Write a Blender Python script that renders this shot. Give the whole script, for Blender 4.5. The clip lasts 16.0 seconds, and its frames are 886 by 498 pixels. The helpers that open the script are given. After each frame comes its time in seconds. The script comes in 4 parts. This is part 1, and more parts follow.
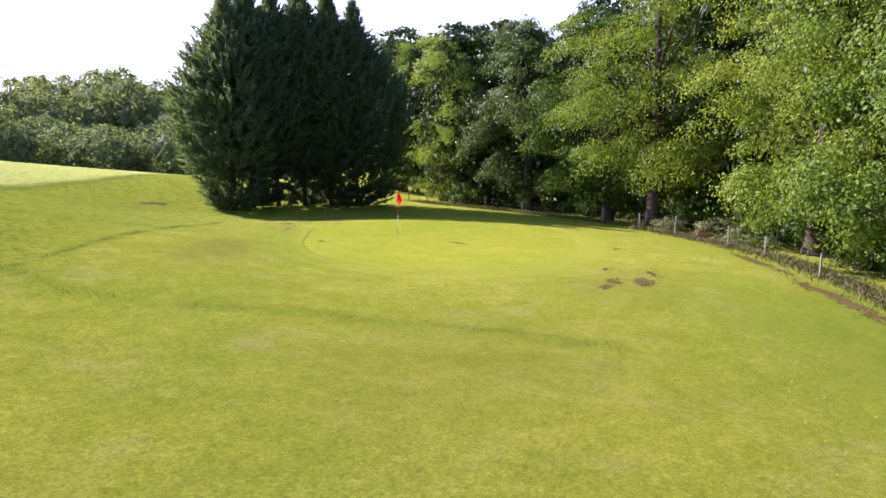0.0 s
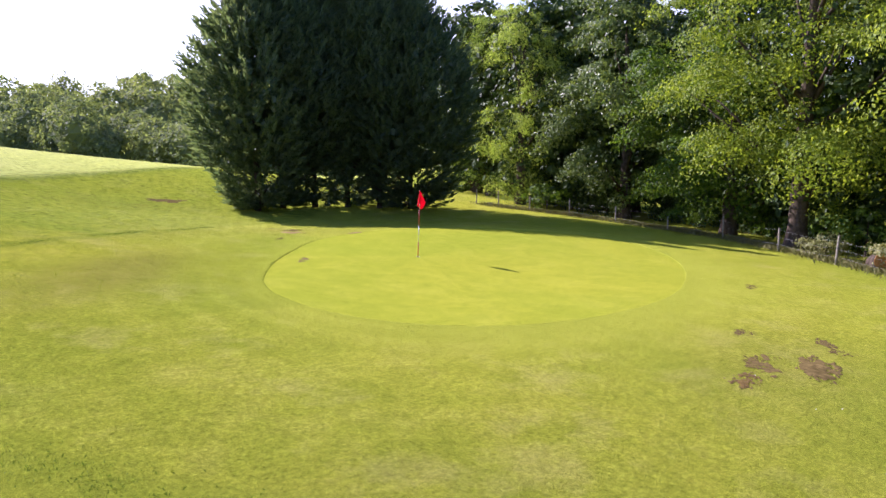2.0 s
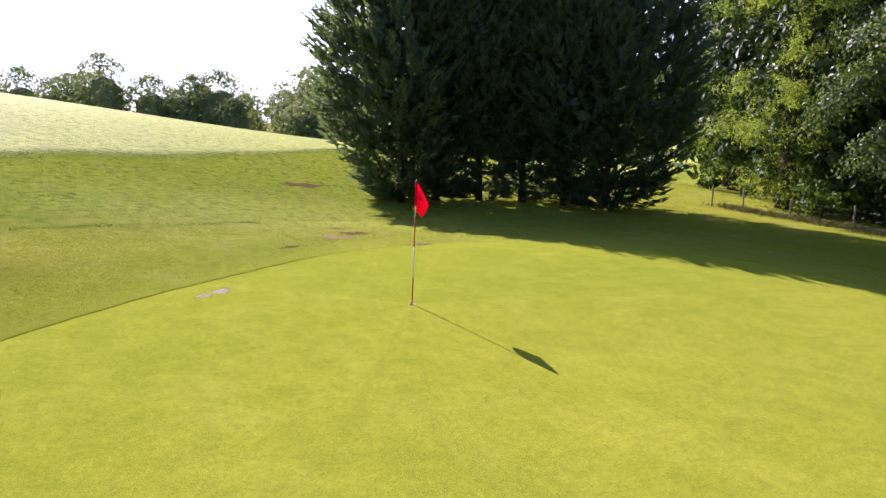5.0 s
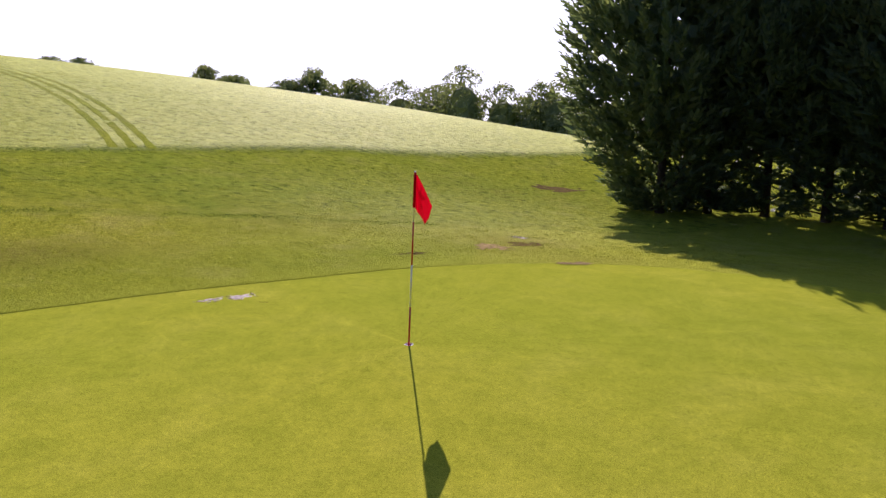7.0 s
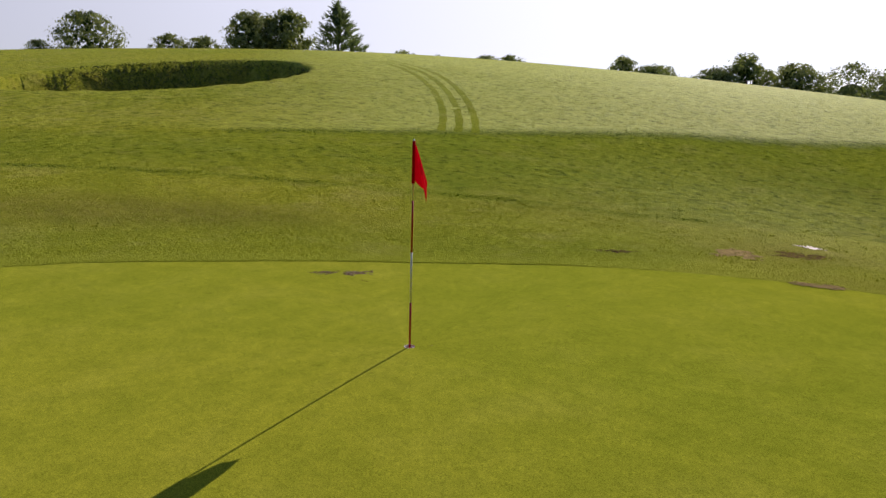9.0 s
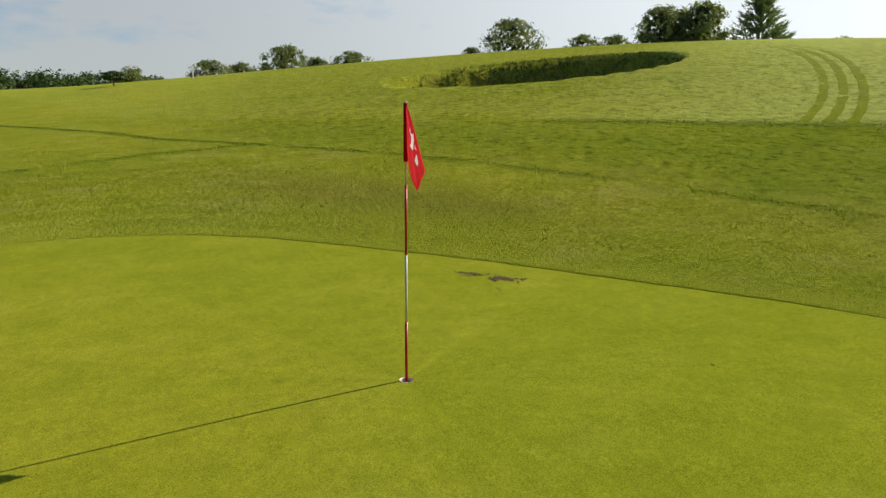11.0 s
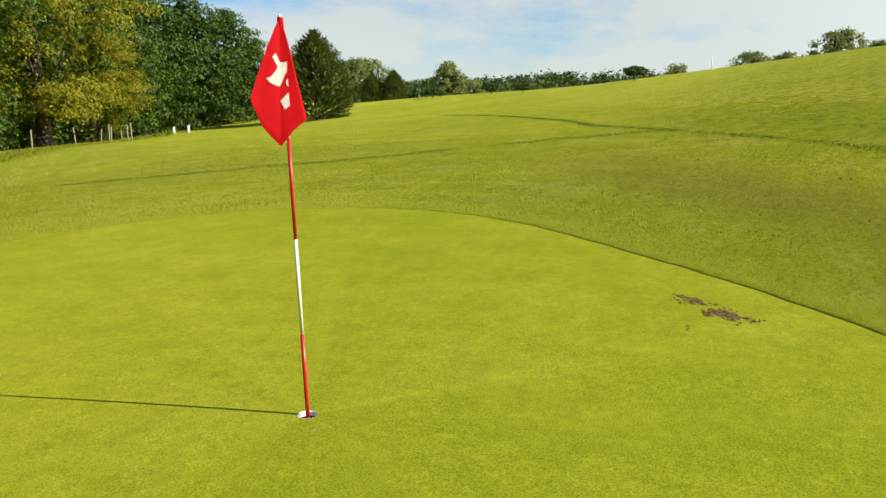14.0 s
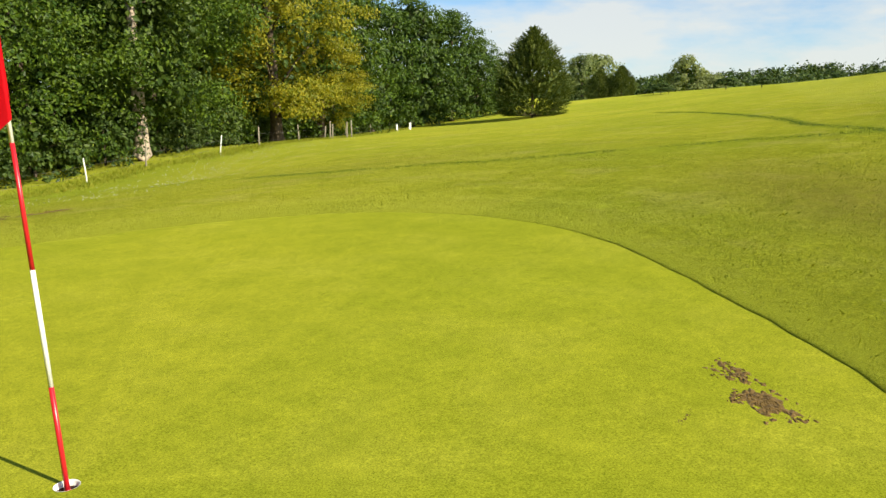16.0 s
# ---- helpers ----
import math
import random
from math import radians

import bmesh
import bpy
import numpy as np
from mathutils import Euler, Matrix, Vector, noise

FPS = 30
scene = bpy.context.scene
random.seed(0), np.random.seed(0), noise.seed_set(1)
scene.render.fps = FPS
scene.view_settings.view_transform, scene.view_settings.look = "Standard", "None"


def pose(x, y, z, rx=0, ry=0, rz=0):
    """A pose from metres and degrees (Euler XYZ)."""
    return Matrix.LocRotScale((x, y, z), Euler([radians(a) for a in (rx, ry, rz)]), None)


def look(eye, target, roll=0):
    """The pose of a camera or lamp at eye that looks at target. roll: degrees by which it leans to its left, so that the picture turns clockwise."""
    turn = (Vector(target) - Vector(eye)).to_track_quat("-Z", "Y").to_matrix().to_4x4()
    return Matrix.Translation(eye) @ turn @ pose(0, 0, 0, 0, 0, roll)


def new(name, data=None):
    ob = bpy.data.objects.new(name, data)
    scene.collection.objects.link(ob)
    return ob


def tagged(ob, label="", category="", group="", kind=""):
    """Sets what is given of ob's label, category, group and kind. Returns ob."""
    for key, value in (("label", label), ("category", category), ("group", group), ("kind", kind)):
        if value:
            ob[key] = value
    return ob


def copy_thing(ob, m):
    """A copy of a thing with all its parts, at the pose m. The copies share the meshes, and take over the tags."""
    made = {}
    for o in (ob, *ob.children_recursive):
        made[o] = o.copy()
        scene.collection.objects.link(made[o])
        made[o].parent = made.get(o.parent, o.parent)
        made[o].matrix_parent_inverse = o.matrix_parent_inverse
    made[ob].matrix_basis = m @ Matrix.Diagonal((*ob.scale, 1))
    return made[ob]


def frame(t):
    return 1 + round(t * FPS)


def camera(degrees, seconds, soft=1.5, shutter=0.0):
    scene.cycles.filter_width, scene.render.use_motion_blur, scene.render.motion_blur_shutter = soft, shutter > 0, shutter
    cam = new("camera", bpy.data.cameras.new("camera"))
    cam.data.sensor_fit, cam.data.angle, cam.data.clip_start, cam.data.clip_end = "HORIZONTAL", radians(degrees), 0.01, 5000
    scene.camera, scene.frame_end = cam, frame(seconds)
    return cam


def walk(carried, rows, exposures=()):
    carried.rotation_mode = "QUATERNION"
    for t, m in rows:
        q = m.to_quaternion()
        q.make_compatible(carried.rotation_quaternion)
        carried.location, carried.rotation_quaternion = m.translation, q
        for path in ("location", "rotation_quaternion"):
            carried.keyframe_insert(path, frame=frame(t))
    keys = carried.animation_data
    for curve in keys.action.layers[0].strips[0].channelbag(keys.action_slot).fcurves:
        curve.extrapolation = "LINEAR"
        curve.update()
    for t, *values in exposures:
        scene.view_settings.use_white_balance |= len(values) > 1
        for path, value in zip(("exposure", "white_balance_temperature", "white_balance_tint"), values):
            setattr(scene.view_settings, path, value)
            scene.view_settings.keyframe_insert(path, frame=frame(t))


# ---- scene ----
cam = camera(63.8, 16.0)
PATH = [
    (0, (-24.087, -22.473, 4.901), (-22.561, -21.222, 4.572), -0.4),
    (0.5, (-21.492, -20.999, 4.584), (-19.98, -19.73, 4.257), -0.2),
    (1, (-19.084, -19.704, 4.35), (-17.61, -18.392, 4.024), -0.2),
    (1.5, (-16.811, -18.421, 4.108), (-15.4, -17.042, 3.784), -0.1),
    (2, (-14.664, -17.186, 3.942), (-13.33, -15.731, 3.619), 0.0),
    (2.5, (-12.616, -16.025, 3.795), (-11.366, -14.497, 3.471), 0.3),
    (3, (-10.687, -14.901, 3.681), (-9.528, -13.304, 3.353), 0.3),
    (5.3, (-2.378, -10.993, 2.962), (-1.853, -9.094, 2.623), -0.1),
    (5.5, (-1.794, -10.668, 2.871), (-1.346, -8.747, 2.542), -0.2),
    (6, (-0.433, -9.821, 2.75), (-0.233, -7.858, 2.427), -0.2),
    (6.5, (0.754, -9.039, 2.681), (0.688, -7.066, 2.356), -0.0),
    (7, (1.84, -8.283, 2.608), (1.508, -6.338, 2.28), 0.1),
    (7.5, (2.847, -7.524, 2.526), (2.247, -5.645, 2.194), 0.1),
    (8, (3.808, -6.752, 2.452), (2.935, -4.985, 2.114), 0.1),
    (8.5, (4.589, -5.877, 2.367), (3.462, -4.262, 2.023), 0.1),
    (9, (5.155, -4.913, 2.291), (3.797, -3.486, 1.943), 0.0),
    (9.2, (5.302, -4.497, 2.262), (3.861, -3.155, 1.913), -0.0),
    (11.3, (5.162, -0.496, 1.931), (3.216, -0.195, 1.579), -0.0),
    (11.5, (5.03, -0.208, 1.898), (3.071, -0.018, 1.543), -0.0),
    (12, (4.708, 0.454, 1.803), (2.742, 0.366, 1.449), -0.1),
    (12.5, (4.336, 1.031, 1.737), (2.395, 0.707, 1.381), 0.0),
    (13, (3.911, 1.55, 1.701), (2.016, 1.018, 1.344), -0.0),
    (13.5, (3.441, 2.017, 1.666), (1.615, 1.284, 1.308), 0.0),
    (14, (2.944, 2.432, 1.621), (1.209, 1.504, 1.265), -0.1),
    (14.5, (2.411, 2.782, 1.595), (0.782, 1.678, 1.238), -0.0),
    (15, (1.873, 3.058, 1.591), (0.348, 1.816, 1.232), -0.1),
    (15.5, (1.343, 3.242, 1.604), (-0.092, 1.896, 1.243), -0.1),
    (16, (0.807, 3.313, 1.63), (-0.547, 1.886, 1.268), -0.1),
]
# seconds, stops, kelvin, tint: paler against the sun, richer with the sun behind
EXPOSURE = [(0.0, 1.30, 5600, 38), (3.0, 1.38, 5600, 40), (5.5, 1.06, 5750, 42), (7.0, 0.66, 6000, 40), (9.0, 0.02, 6450, 23),
            (11.5, 0.30, 6950, 4), (12.5, 0.53, 7100, 1), (13.5, 0.66, 7150, 2), (16.0, 0.88, 7200, 6)]
walk(cam, [(t, look(eye, target, roll)) for t, eye, target, roll in PATH], EXPOSURE)

# ---- light ----
SUN_AZ, SUN_EL = radians(13.5), radians(31.7)      # azimuth from +y towards -x
SUN_DIR = Vector((-math.sin(SUN_AZ) * math.cos(SUN_EL), math.cos(SUN_AZ) * math.cos(SUN_EL), math.sin(SUN_EL)))
sun_data = bpy.data.lights.new("sun", "SUN")
sun_data.energy, sun_data.angle, sun_data.color = 5.0, radians(0.3), (1.0, 0.93, 0.80)
sun = new("sun", sun_data)
sun.matrix_world = look(SUN_DIR * 100, (0, 0, 0))


def node(nt, kind, **values):
    n = nt.nodes.new(kind)
    for key, value in values.items():
        n.inputs[int(key[1:]) if key[0] == "i" and key[1:].isdigit() else key].default_value = value
    return n


def mixer(nt, blend="MIX"):
    n = nt.nodes.new("ShaderNodeMix")
    n.data_type, n.blend_type = "RGBA", blend
    return n


def ramp(nt, stops, source=None):
    n = nt.nodes.new("ShaderNodeValToRGB")
    e = n.color_ramp.elements
    while len(e) < len(stops):
        e.new(0.5)
    for el, (p, c) in zip(e, stops):
        el.position, el.color = p, (*c, 1) if len(c) == 3 else c
    if source is not None:
        nt.links.new(source, n.inputs[0])
    return n


def maths(nt, op, a, b=None, clamp=False):
    n = nt.nodes.new("ShaderNodeMath")
    n.operation, n.use_clamp = op, clamp
    for i, v in enumerate((a, b)):
        if v is None:
            continue
        if isinstance(v, (int, float)):
            n.inputs[i].default_value = v
        else:
            nt.links.new(v, n.inputs[i])
    return n.outputs[0]


world = bpy.data.worlds.new("sky")
scene.world = world
world.use_nodes = True
wt = world.node_tree
wt.nodes.clear()
sky = wt.nodes.new("ShaderNodeTexSky")
sky.sky_type, sky.sun_disc = "NISHITA", False
sky.sun_elevation, sky.sun_rotation = SUN_EL, -SUN_AZ
sky.air_density, sky.dust_density, sky.ozone_density = 1.0, 0.6, 2.0
coord = wt.nodes.new("ShaderNodeTexCoord")
stretch = wt.nodes.new("ShaderNodeMapping")
stretch.inputs["Scale"].default_value = (2.2, 2.2, 7.0)
wt.links.new(coord.outputs["Generated"], stretch.inputs[0])
clouds = node(wt, "ShaderNodeTexNoise", Scale=1.7, Detail=8.0, Roughness=0.58)
wt.links.new(stretch.outputs[0], clouds.inputs["Vector"])
toward = wt.nodes.new("ShaderNodeVectorMath")
toward.operation = "DOT_PRODUCT"
wt.links.new(coord.outputs["Generated"], toward.inputs[0])
toward.inputs[1].default_value = SUN_DIR
veil = maths(wt, "MULTIPLY_ADD", toward.outputs["Value"], 0.30)
veil.node.inputs[2].default_value = 0.06
cover = maths(wt, "ADD", clouds.outputs["Fac"], veil)
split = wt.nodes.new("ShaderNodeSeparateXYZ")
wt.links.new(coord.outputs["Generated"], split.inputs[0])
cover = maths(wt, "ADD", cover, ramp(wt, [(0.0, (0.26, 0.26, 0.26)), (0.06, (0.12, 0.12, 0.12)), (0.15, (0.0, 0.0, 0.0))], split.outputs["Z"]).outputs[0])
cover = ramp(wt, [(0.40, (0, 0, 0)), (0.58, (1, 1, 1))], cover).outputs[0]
# haze and cloud round the horizon; cover thinned above the view, cutting fill light
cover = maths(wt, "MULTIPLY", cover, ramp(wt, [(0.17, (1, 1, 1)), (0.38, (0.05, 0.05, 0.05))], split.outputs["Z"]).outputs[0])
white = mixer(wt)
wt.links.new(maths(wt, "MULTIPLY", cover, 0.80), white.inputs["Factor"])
clear = mixer(wt, "MULTIPLY")
clear.inputs["Factor"].default_value = 1.0
clear.inputs["B"].default_value = (0.66, 0.79, 0.98, 1)
wt.links.new(sky.outputs[0], clear.inputs["A"])
wt.links.new(clear.outputs["Result"], white.inputs["A"])
glare = maths(wt, "MULTIPLY_ADD", maths(wt, "POWER", maths(wt, "MAXIMUM", toward.outputs["Value"], 0.0), 2.0), 8.0)
glare.node.inputs[2].default_value = 4.4
tinted = mixer(wt, "MULTIPLY")
tinted.inputs["Factor"].default_value = 1.0
tinted.inputs["A"].default_value = (0.96, 1.0, 1.05, 1)
wt.links.new(glare, tinted.inputs["B"])
wt.links.new(tinted.outputs["Result"], white.inputs["B"])
back = node(wt, "ShaderNodeBackground", Strength=0.105)
wt.links.new(white.outputs["Result"], back.inputs["Color"])
out = wt.nodes.new("ShaderNodeOutputWorld")
wt.links.new(back.outputs[0], out.inputs[0])


# ---- materials ----
def material(name):
    m = bpy.data.materials.new(name)
    m.use_nodes = True
    nt = m.node_tree
    return m, nt, nt.nodes["Principled BSDF"], nt.nodes["Material Output"]


def place(nt):
    return nt.nodes.new("ShaderNodeTexCoord").outputs["Object"]


def grain(nt, scale, detail=3.0, rough=0.6, vec=None):
    n = node(nt, "ShaderNodeTexNoise", Scale=scale, Detail=detail, Roughness=rough)
    nt.links.new(vec if vec is not None else place(nt), n.inputs["Vector"])
    return n.outputs["Fac"]


def bumped(nt, bsdf, height, strength, distance):
    b = node(nt, "ShaderNodeBump", Strength=strength, Distance=distance)
    nt.links.new(height, b.inputs["Height"])
    nt.links.new(b.outputs[0], bsdf.inputs["Normal"])


def simple(name, colour, rough=0.6, metal=0.0, vary=0.15, scale=12.0, bump=0.0, dist=0.01):
    m, nt, bsdf, _ = material(name)
    dark = tuple(c * (1 - vary) for c in colour)
    light = tuple(min(1, c * (1 + vary)) for c in colour)
    g = grain(nt, scale)
    nt.links.new(ramp(nt, [(0.3, dark), (0.7, light)], g).outputs[0], bsdf.inputs["Base Color"])
    bsdf.inputs["Roughness"].default_value, bsdf.inputs["Metallic"].default_value = rough, metal
    if rough > 0.7:
        bsdf.inputs["Specular IOR Level"].default_value = 0.0
    if bump:
        bumped(nt, bsdf, grain(nt, scale * 3), bump, dist)
    return m


def turf(name, fine, mown):
    """Grass seen from a height: patches of three sizes, blade grain and relief; wear: R dry, G dew with painted sheen,
    B lush with bank shade.
    """
    m, nt, bsdf, _ = material(name)
    v = place(nt)
    L = nt.links.new
    big, mid, small, blade = grain(nt, 0.09, 3, 0.6, v), grain(nt, 0.8, 4, 0.65, v), grain(nt, 6.0, 6, 0.75, v), grain(nt, fine, 4, 0.8, v)
    fleck = grain(nt, 3.1, 5, 0.66, v)
    lump, clod, tuft = grain(nt, 2.2, 4, 0.6, v), grain(nt, 16.0, 3, 0.7, v), grain(nt, 4.2, 8, 0.82, v)
    if mown:
        base = ramp(nt, [(0.25, (0.207, 0.231, 0.015)), (0.5, (0.229, 0.248, 0.018)), (0.78, (0.260, 0.270, 0.027))], mid)
    else:
        base = ramp(nt, [(0.25, (0.221, 0.258, 0.016)), (0.5, (0.281, 0.299, 0.024)), (0.75, (0.344, 0.335, 0.043))], mid)
    col = base.outputs[0]
    if not mown:
        rank = nt.nodes.new("ShaderNodeAttribute")
        rank.attribute_name = "sward"
        sward = nt.nodes.new("ShaderNodeSeparateColor")
        L(rank.outputs["Color"], sward.inputs[0])
        coarse = sward.outputs["Red"]
    for src, lo, hi, amount in ((big, (0.8, 0.9, 0.8), (1.15, 1.08, 1.1), 0.8), (small, (0.72, 0.78, 0.7), (1.25, 1.2, 1.25), 0.36 if mown else 0.65),
                                (lump, (0.70, 0.76, 0.68), (1.28, 1.22, 1.26), 0.28 if mown else (0.25, 0.6)), (clod, (0.58, 0.60, 0.55), (1.38, 1.36, 1.40), 0.25 if mown else 0.75), (tuft, (0.42, 0.50, 0.38), (1.38, 1.34, 1.4), 0.12 if mown else (0.25, 0.6)), (blade, (0.35, 0.40, 0.3), (1.65, 1.6, 1.7), 0.85 if mown else 0.9)):
        mul = mixer(nt, "MULTIPLY")
        if isinstance(amount, tuple):
            share = maths(nt, "MULTIPLY_ADD", coarse, amount[1])
            share.node.inputs[2].default_value = amount[0]
            L(share, mul.inputs["Factor"])
        else:
            mul.inputs["Factor"].default_value = amount
        L(col, mul.inputs["A"])
        L(ramp(nt, [(0.33, lo), (0.67, hi)], src).outputs[0], mul.inputs["B"])
        col = mul.outputs["Result"]
    if not mown:
        att = nt.nodes.new("ShaderNodeAttribute")
        att.attribute_name = "wear"
        sep = nt.nodes.new("ShaderNodeSeparateColor")
        L(att.outputs["Color"], sep.inputs[0])
        thin = mixer(nt)
        L(maths(nt, "MULTIPLY", ramp(nt, [(0.52, (0, 0, 0)), (0.70, (1, 1, 1))], grain(nt, 0.55, 5, 0.7, v)).outputs[0], 0.38), thin.inputs["Factor"])
        L(col, thin.inputs["A"])
        straw = mixer(nt, "MULTIPLY")
        straw.inputs["Factor"].default_value = 0.7
        straw.inputs["A"].default_value = (0.360, 0.300, 0.105, 1)
        L(ramp(nt, [(0.3, (0.5, 0.5, 0.5)), (0.7, (1.5, 1.5, 1.5))], clod).outputs[0], straw.inputs["B"])
        L(straw.outputs["Result"], thin.inputs["B"])
        col = thin.outputs["Result"]
        collar = mixer(nt)
        L(maths(nt, "MULTIPLY", att.outputs["Alpha"], 0.9), collar.inputs["Factor"])
        L(col, collar.inputs["A"])
        trim_ = mixer(nt, "MULTIPLY")
        trim_.inputs["Factor"].default_value = 0.7
        trim_.inputs["A"].default_value = (0.300, 0.328, 0.030, 1)
        L(ramp(nt, [(0.3, (0.5, 0.55, 0.45)), (0.7, (1.5, 1.45, 1.5))], blade).outputs[0], trim_.inputs["B"])
        L(trim_.outputs["Result"], collar.inputs["B"])
        col = collar.outputs["Result"]
        # the Green tint paints the dew's backlit sheen as a paler base colour
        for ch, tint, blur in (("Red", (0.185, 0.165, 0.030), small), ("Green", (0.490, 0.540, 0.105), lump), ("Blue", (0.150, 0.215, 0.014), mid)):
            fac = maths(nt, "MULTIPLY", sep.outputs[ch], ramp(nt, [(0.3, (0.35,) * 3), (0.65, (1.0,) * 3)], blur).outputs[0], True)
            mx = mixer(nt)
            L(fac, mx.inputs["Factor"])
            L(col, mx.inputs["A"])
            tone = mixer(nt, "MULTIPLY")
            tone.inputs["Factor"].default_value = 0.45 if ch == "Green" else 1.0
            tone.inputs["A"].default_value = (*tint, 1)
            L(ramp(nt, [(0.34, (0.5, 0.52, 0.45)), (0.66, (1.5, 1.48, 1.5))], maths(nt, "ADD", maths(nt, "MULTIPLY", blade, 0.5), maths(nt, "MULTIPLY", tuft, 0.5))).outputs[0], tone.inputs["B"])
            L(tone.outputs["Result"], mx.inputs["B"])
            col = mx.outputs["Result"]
    if not mown:
        # coarse tussocks as dark flecks, with their small shadows put into the colour
        mul = mixer(nt, "MULTIPLY")
        L(maths(nt, "MULTIPLY", coarse, 0.95), mul.inputs["Factor"])
        L(col, mul.inputs["A"])
        L(ramp(nt, [(0.37, (0.24, 0.32, 0.20)), (0.47, (1.0, 1.0, 1.0)), (0.62, (1.12, 1.08, 1.0))], fleck).outputs[0], mul.inputs["B"])
        col = mul.outputs["Result"]
        # grass laid flat by the mower shows its paler side
        laid = mixer(nt)
        L(maths(nt, "MULTIPLY", sward.outputs["Green"], ramp(nt, [(0.3, (0.5,) * 3), (0.6, (1.0,) * 3)], mid).outputs[0], True), laid.inputs["Factor"])
        L(col, laid.inputs["A"])
        paler = mixer(nt, "MULTIPLY")
        paler.inputs["Factor"].default_value = 1.0
        paler.inputs["B"].default_value = (1.34, 1.24, 1.6, 1)
        L(col, paler.inputs["A"])
        L(paler.outputs["Result"], laid.inputs["B"])
        col = laid.outputs["Result"]
    L(col, bsdf.inputs["Base Color"])
    # blades glow towards the light; dew adds a wet shine
    bsdf.inputs["Roughness"].default_value = 0.72
    bsdf.inputs["Specular IOR Level"].default_value = 0.0
    bsdf.inputs["Sheen Weight"].default_value = 0.085
    bsdf.inputs["Sheen Roughness"].default_value = 0.45
    bsdf.inputs["Sheen Tint"].default_value = (0.97, 1.0, 0.16, 1)
    if not mown:
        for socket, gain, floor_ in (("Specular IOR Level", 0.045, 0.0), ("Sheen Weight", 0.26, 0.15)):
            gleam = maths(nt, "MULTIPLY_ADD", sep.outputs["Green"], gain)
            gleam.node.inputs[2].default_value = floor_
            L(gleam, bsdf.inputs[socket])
    hgt = maths(nt, "ADD", maths(nt, "MULTIPLY", blade, 0.5 if mown else 0.7), maths(nt, "MULTIPLY", small, 0.5 if mown else 0.8))
    rugged = 0.1
    if not mown:
        rugged = maths(nt, "MULTIPLY_ADD", coarse, 1.1)
        rugged.node.inputs[2].default_value = 0.30
    hgt = maths(nt, "ADD", hgt, maths(nt, "MULTIPLY", lump, 0.3 if mown else maths(nt, "MULTIPLY", rugged, 0.9)))
    hgt = maths(nt, "ADD", hgt, maths(nt, "MULTIPLY", clod, 0.2 if mown else 0.8))
    hgt = maths(nt, "ADD", hgt, maths(nt, "MULTIPLY", tuft, rugged))
    bumped(nt, bsdf, hgt, 0.5 if mown else 0.9, 0.012 if mown else 0.06)
    return m


def leafy(name, dark, light, through_light=0.35, gloss=0.5):
    """Leaves: each one a little different in hue, lit through from behind."""
    m, nt, bsdf, out_ = material(name)
    geo = nt.nodes.new("ShaderNodeNewGeometry")
    info = nt.nodes.new("ShaderNodeObjectInfo")
    L = nt.links.new
    mid = tuple((a + b) / 2 for a, b in zip(dark, light))
    tone = ramp(nt, [(0.0, dark), (0.55, mid), (1.0, light)], geo.outputs["Random Per Island"])
    shift = mixer(nt, "MULTIPLY")
    shift.inputs["Factor"].default_value = 1.0
    L(tone.outputs[0], shift.inputs["A"])
    L(ramp(nt, [(0.0, (0.85, 0.9, 0.85)), (1.0, (1.15, 1.1, 1.0))], info.outputs["Random"]).outputs[0], shift.inputs["B"])
    L(shift.outputs["Result"], bsdf.inputs["Base Color"])
    bsdf.inputs["Roughness"].default_value = gloss
    bsdf.inputs["Specular IOR Level"].default_value = 0.2
    tr = nt.nodes.new("ShaderNodeBsdfTranslucent")
    warm = mixer(nt, "MULTIPLY")
    warm.inputs["Factor"].default_value = 1.0
    warm.inputs["B"].default_value = (1.3, 1.25, 0.6, 1)
    L(shift.outputs["Result"], warm.inputs["A"])
    L(warm.outputs["Result"], tr.inputs["Color"])
    mx = nt.nodes.new("ShaderNodeMixShader")
    mx.inputs[0].default_value = through_light
    L(bsdf.outputs[0], mx.inputs[1])
    L(tr.outputs[0], mx.inputs[2])
    L(mx.outputs[0], out_.inputs[0])
    return m


GREEN = turf("putting_turf", 95.0, True)
ROUGH = turf("fairway_turf", 75.0, False)
LEAF_BRIGHT = leafy("leaf_bright", (0.110, 0.175, 0.014), (0.280, 0.340, 0.034), 0.48)
LEAF_MID = leafy("leaf_mid", (0.038, 0.090, 0.008), (0.150, 0.225, 0.020), 0.42)
LEAF_WOOD = leafy("leaf_woodland", (0.018, 0.046, 0.005), (0.086, 0.138, 0.012), 0.22)
# dark green foliage; also the painted shade inside crowns and under trees
LEAF_DARK_AND_SHADE = leafy("leaf_dark_and_shade", (0.022, 0.048, 0.010), (0.074, 0.112, 0.022), 0.2)
LEAF_WILLOW = leafy("leaf_willow", (0.130, 0.215, 0.035), (0.340, 0.430, 0.080), 0.52)
LEAF_OAK = leafy("leaf_oak", (0.050, 0.090, 0.026), (0.165, 0.220, 0.062), 0.4, 0.38)
LEAF_GOLD = leafy("leaf_gold", (0.110, 0.140, 0.010), (0.300, 0.265, 0.022), 0.42)
LEAF_FRESH = leafy("leaf_fresh", (0.080, 0.140, 0.014), (0.265, 0.340, 0.050), 0.45)
LEAF_PALE = leafy("leaf_pale", (0.150, 0.165, 0.060), (0.330, 0.330, 0.150), 0.35)
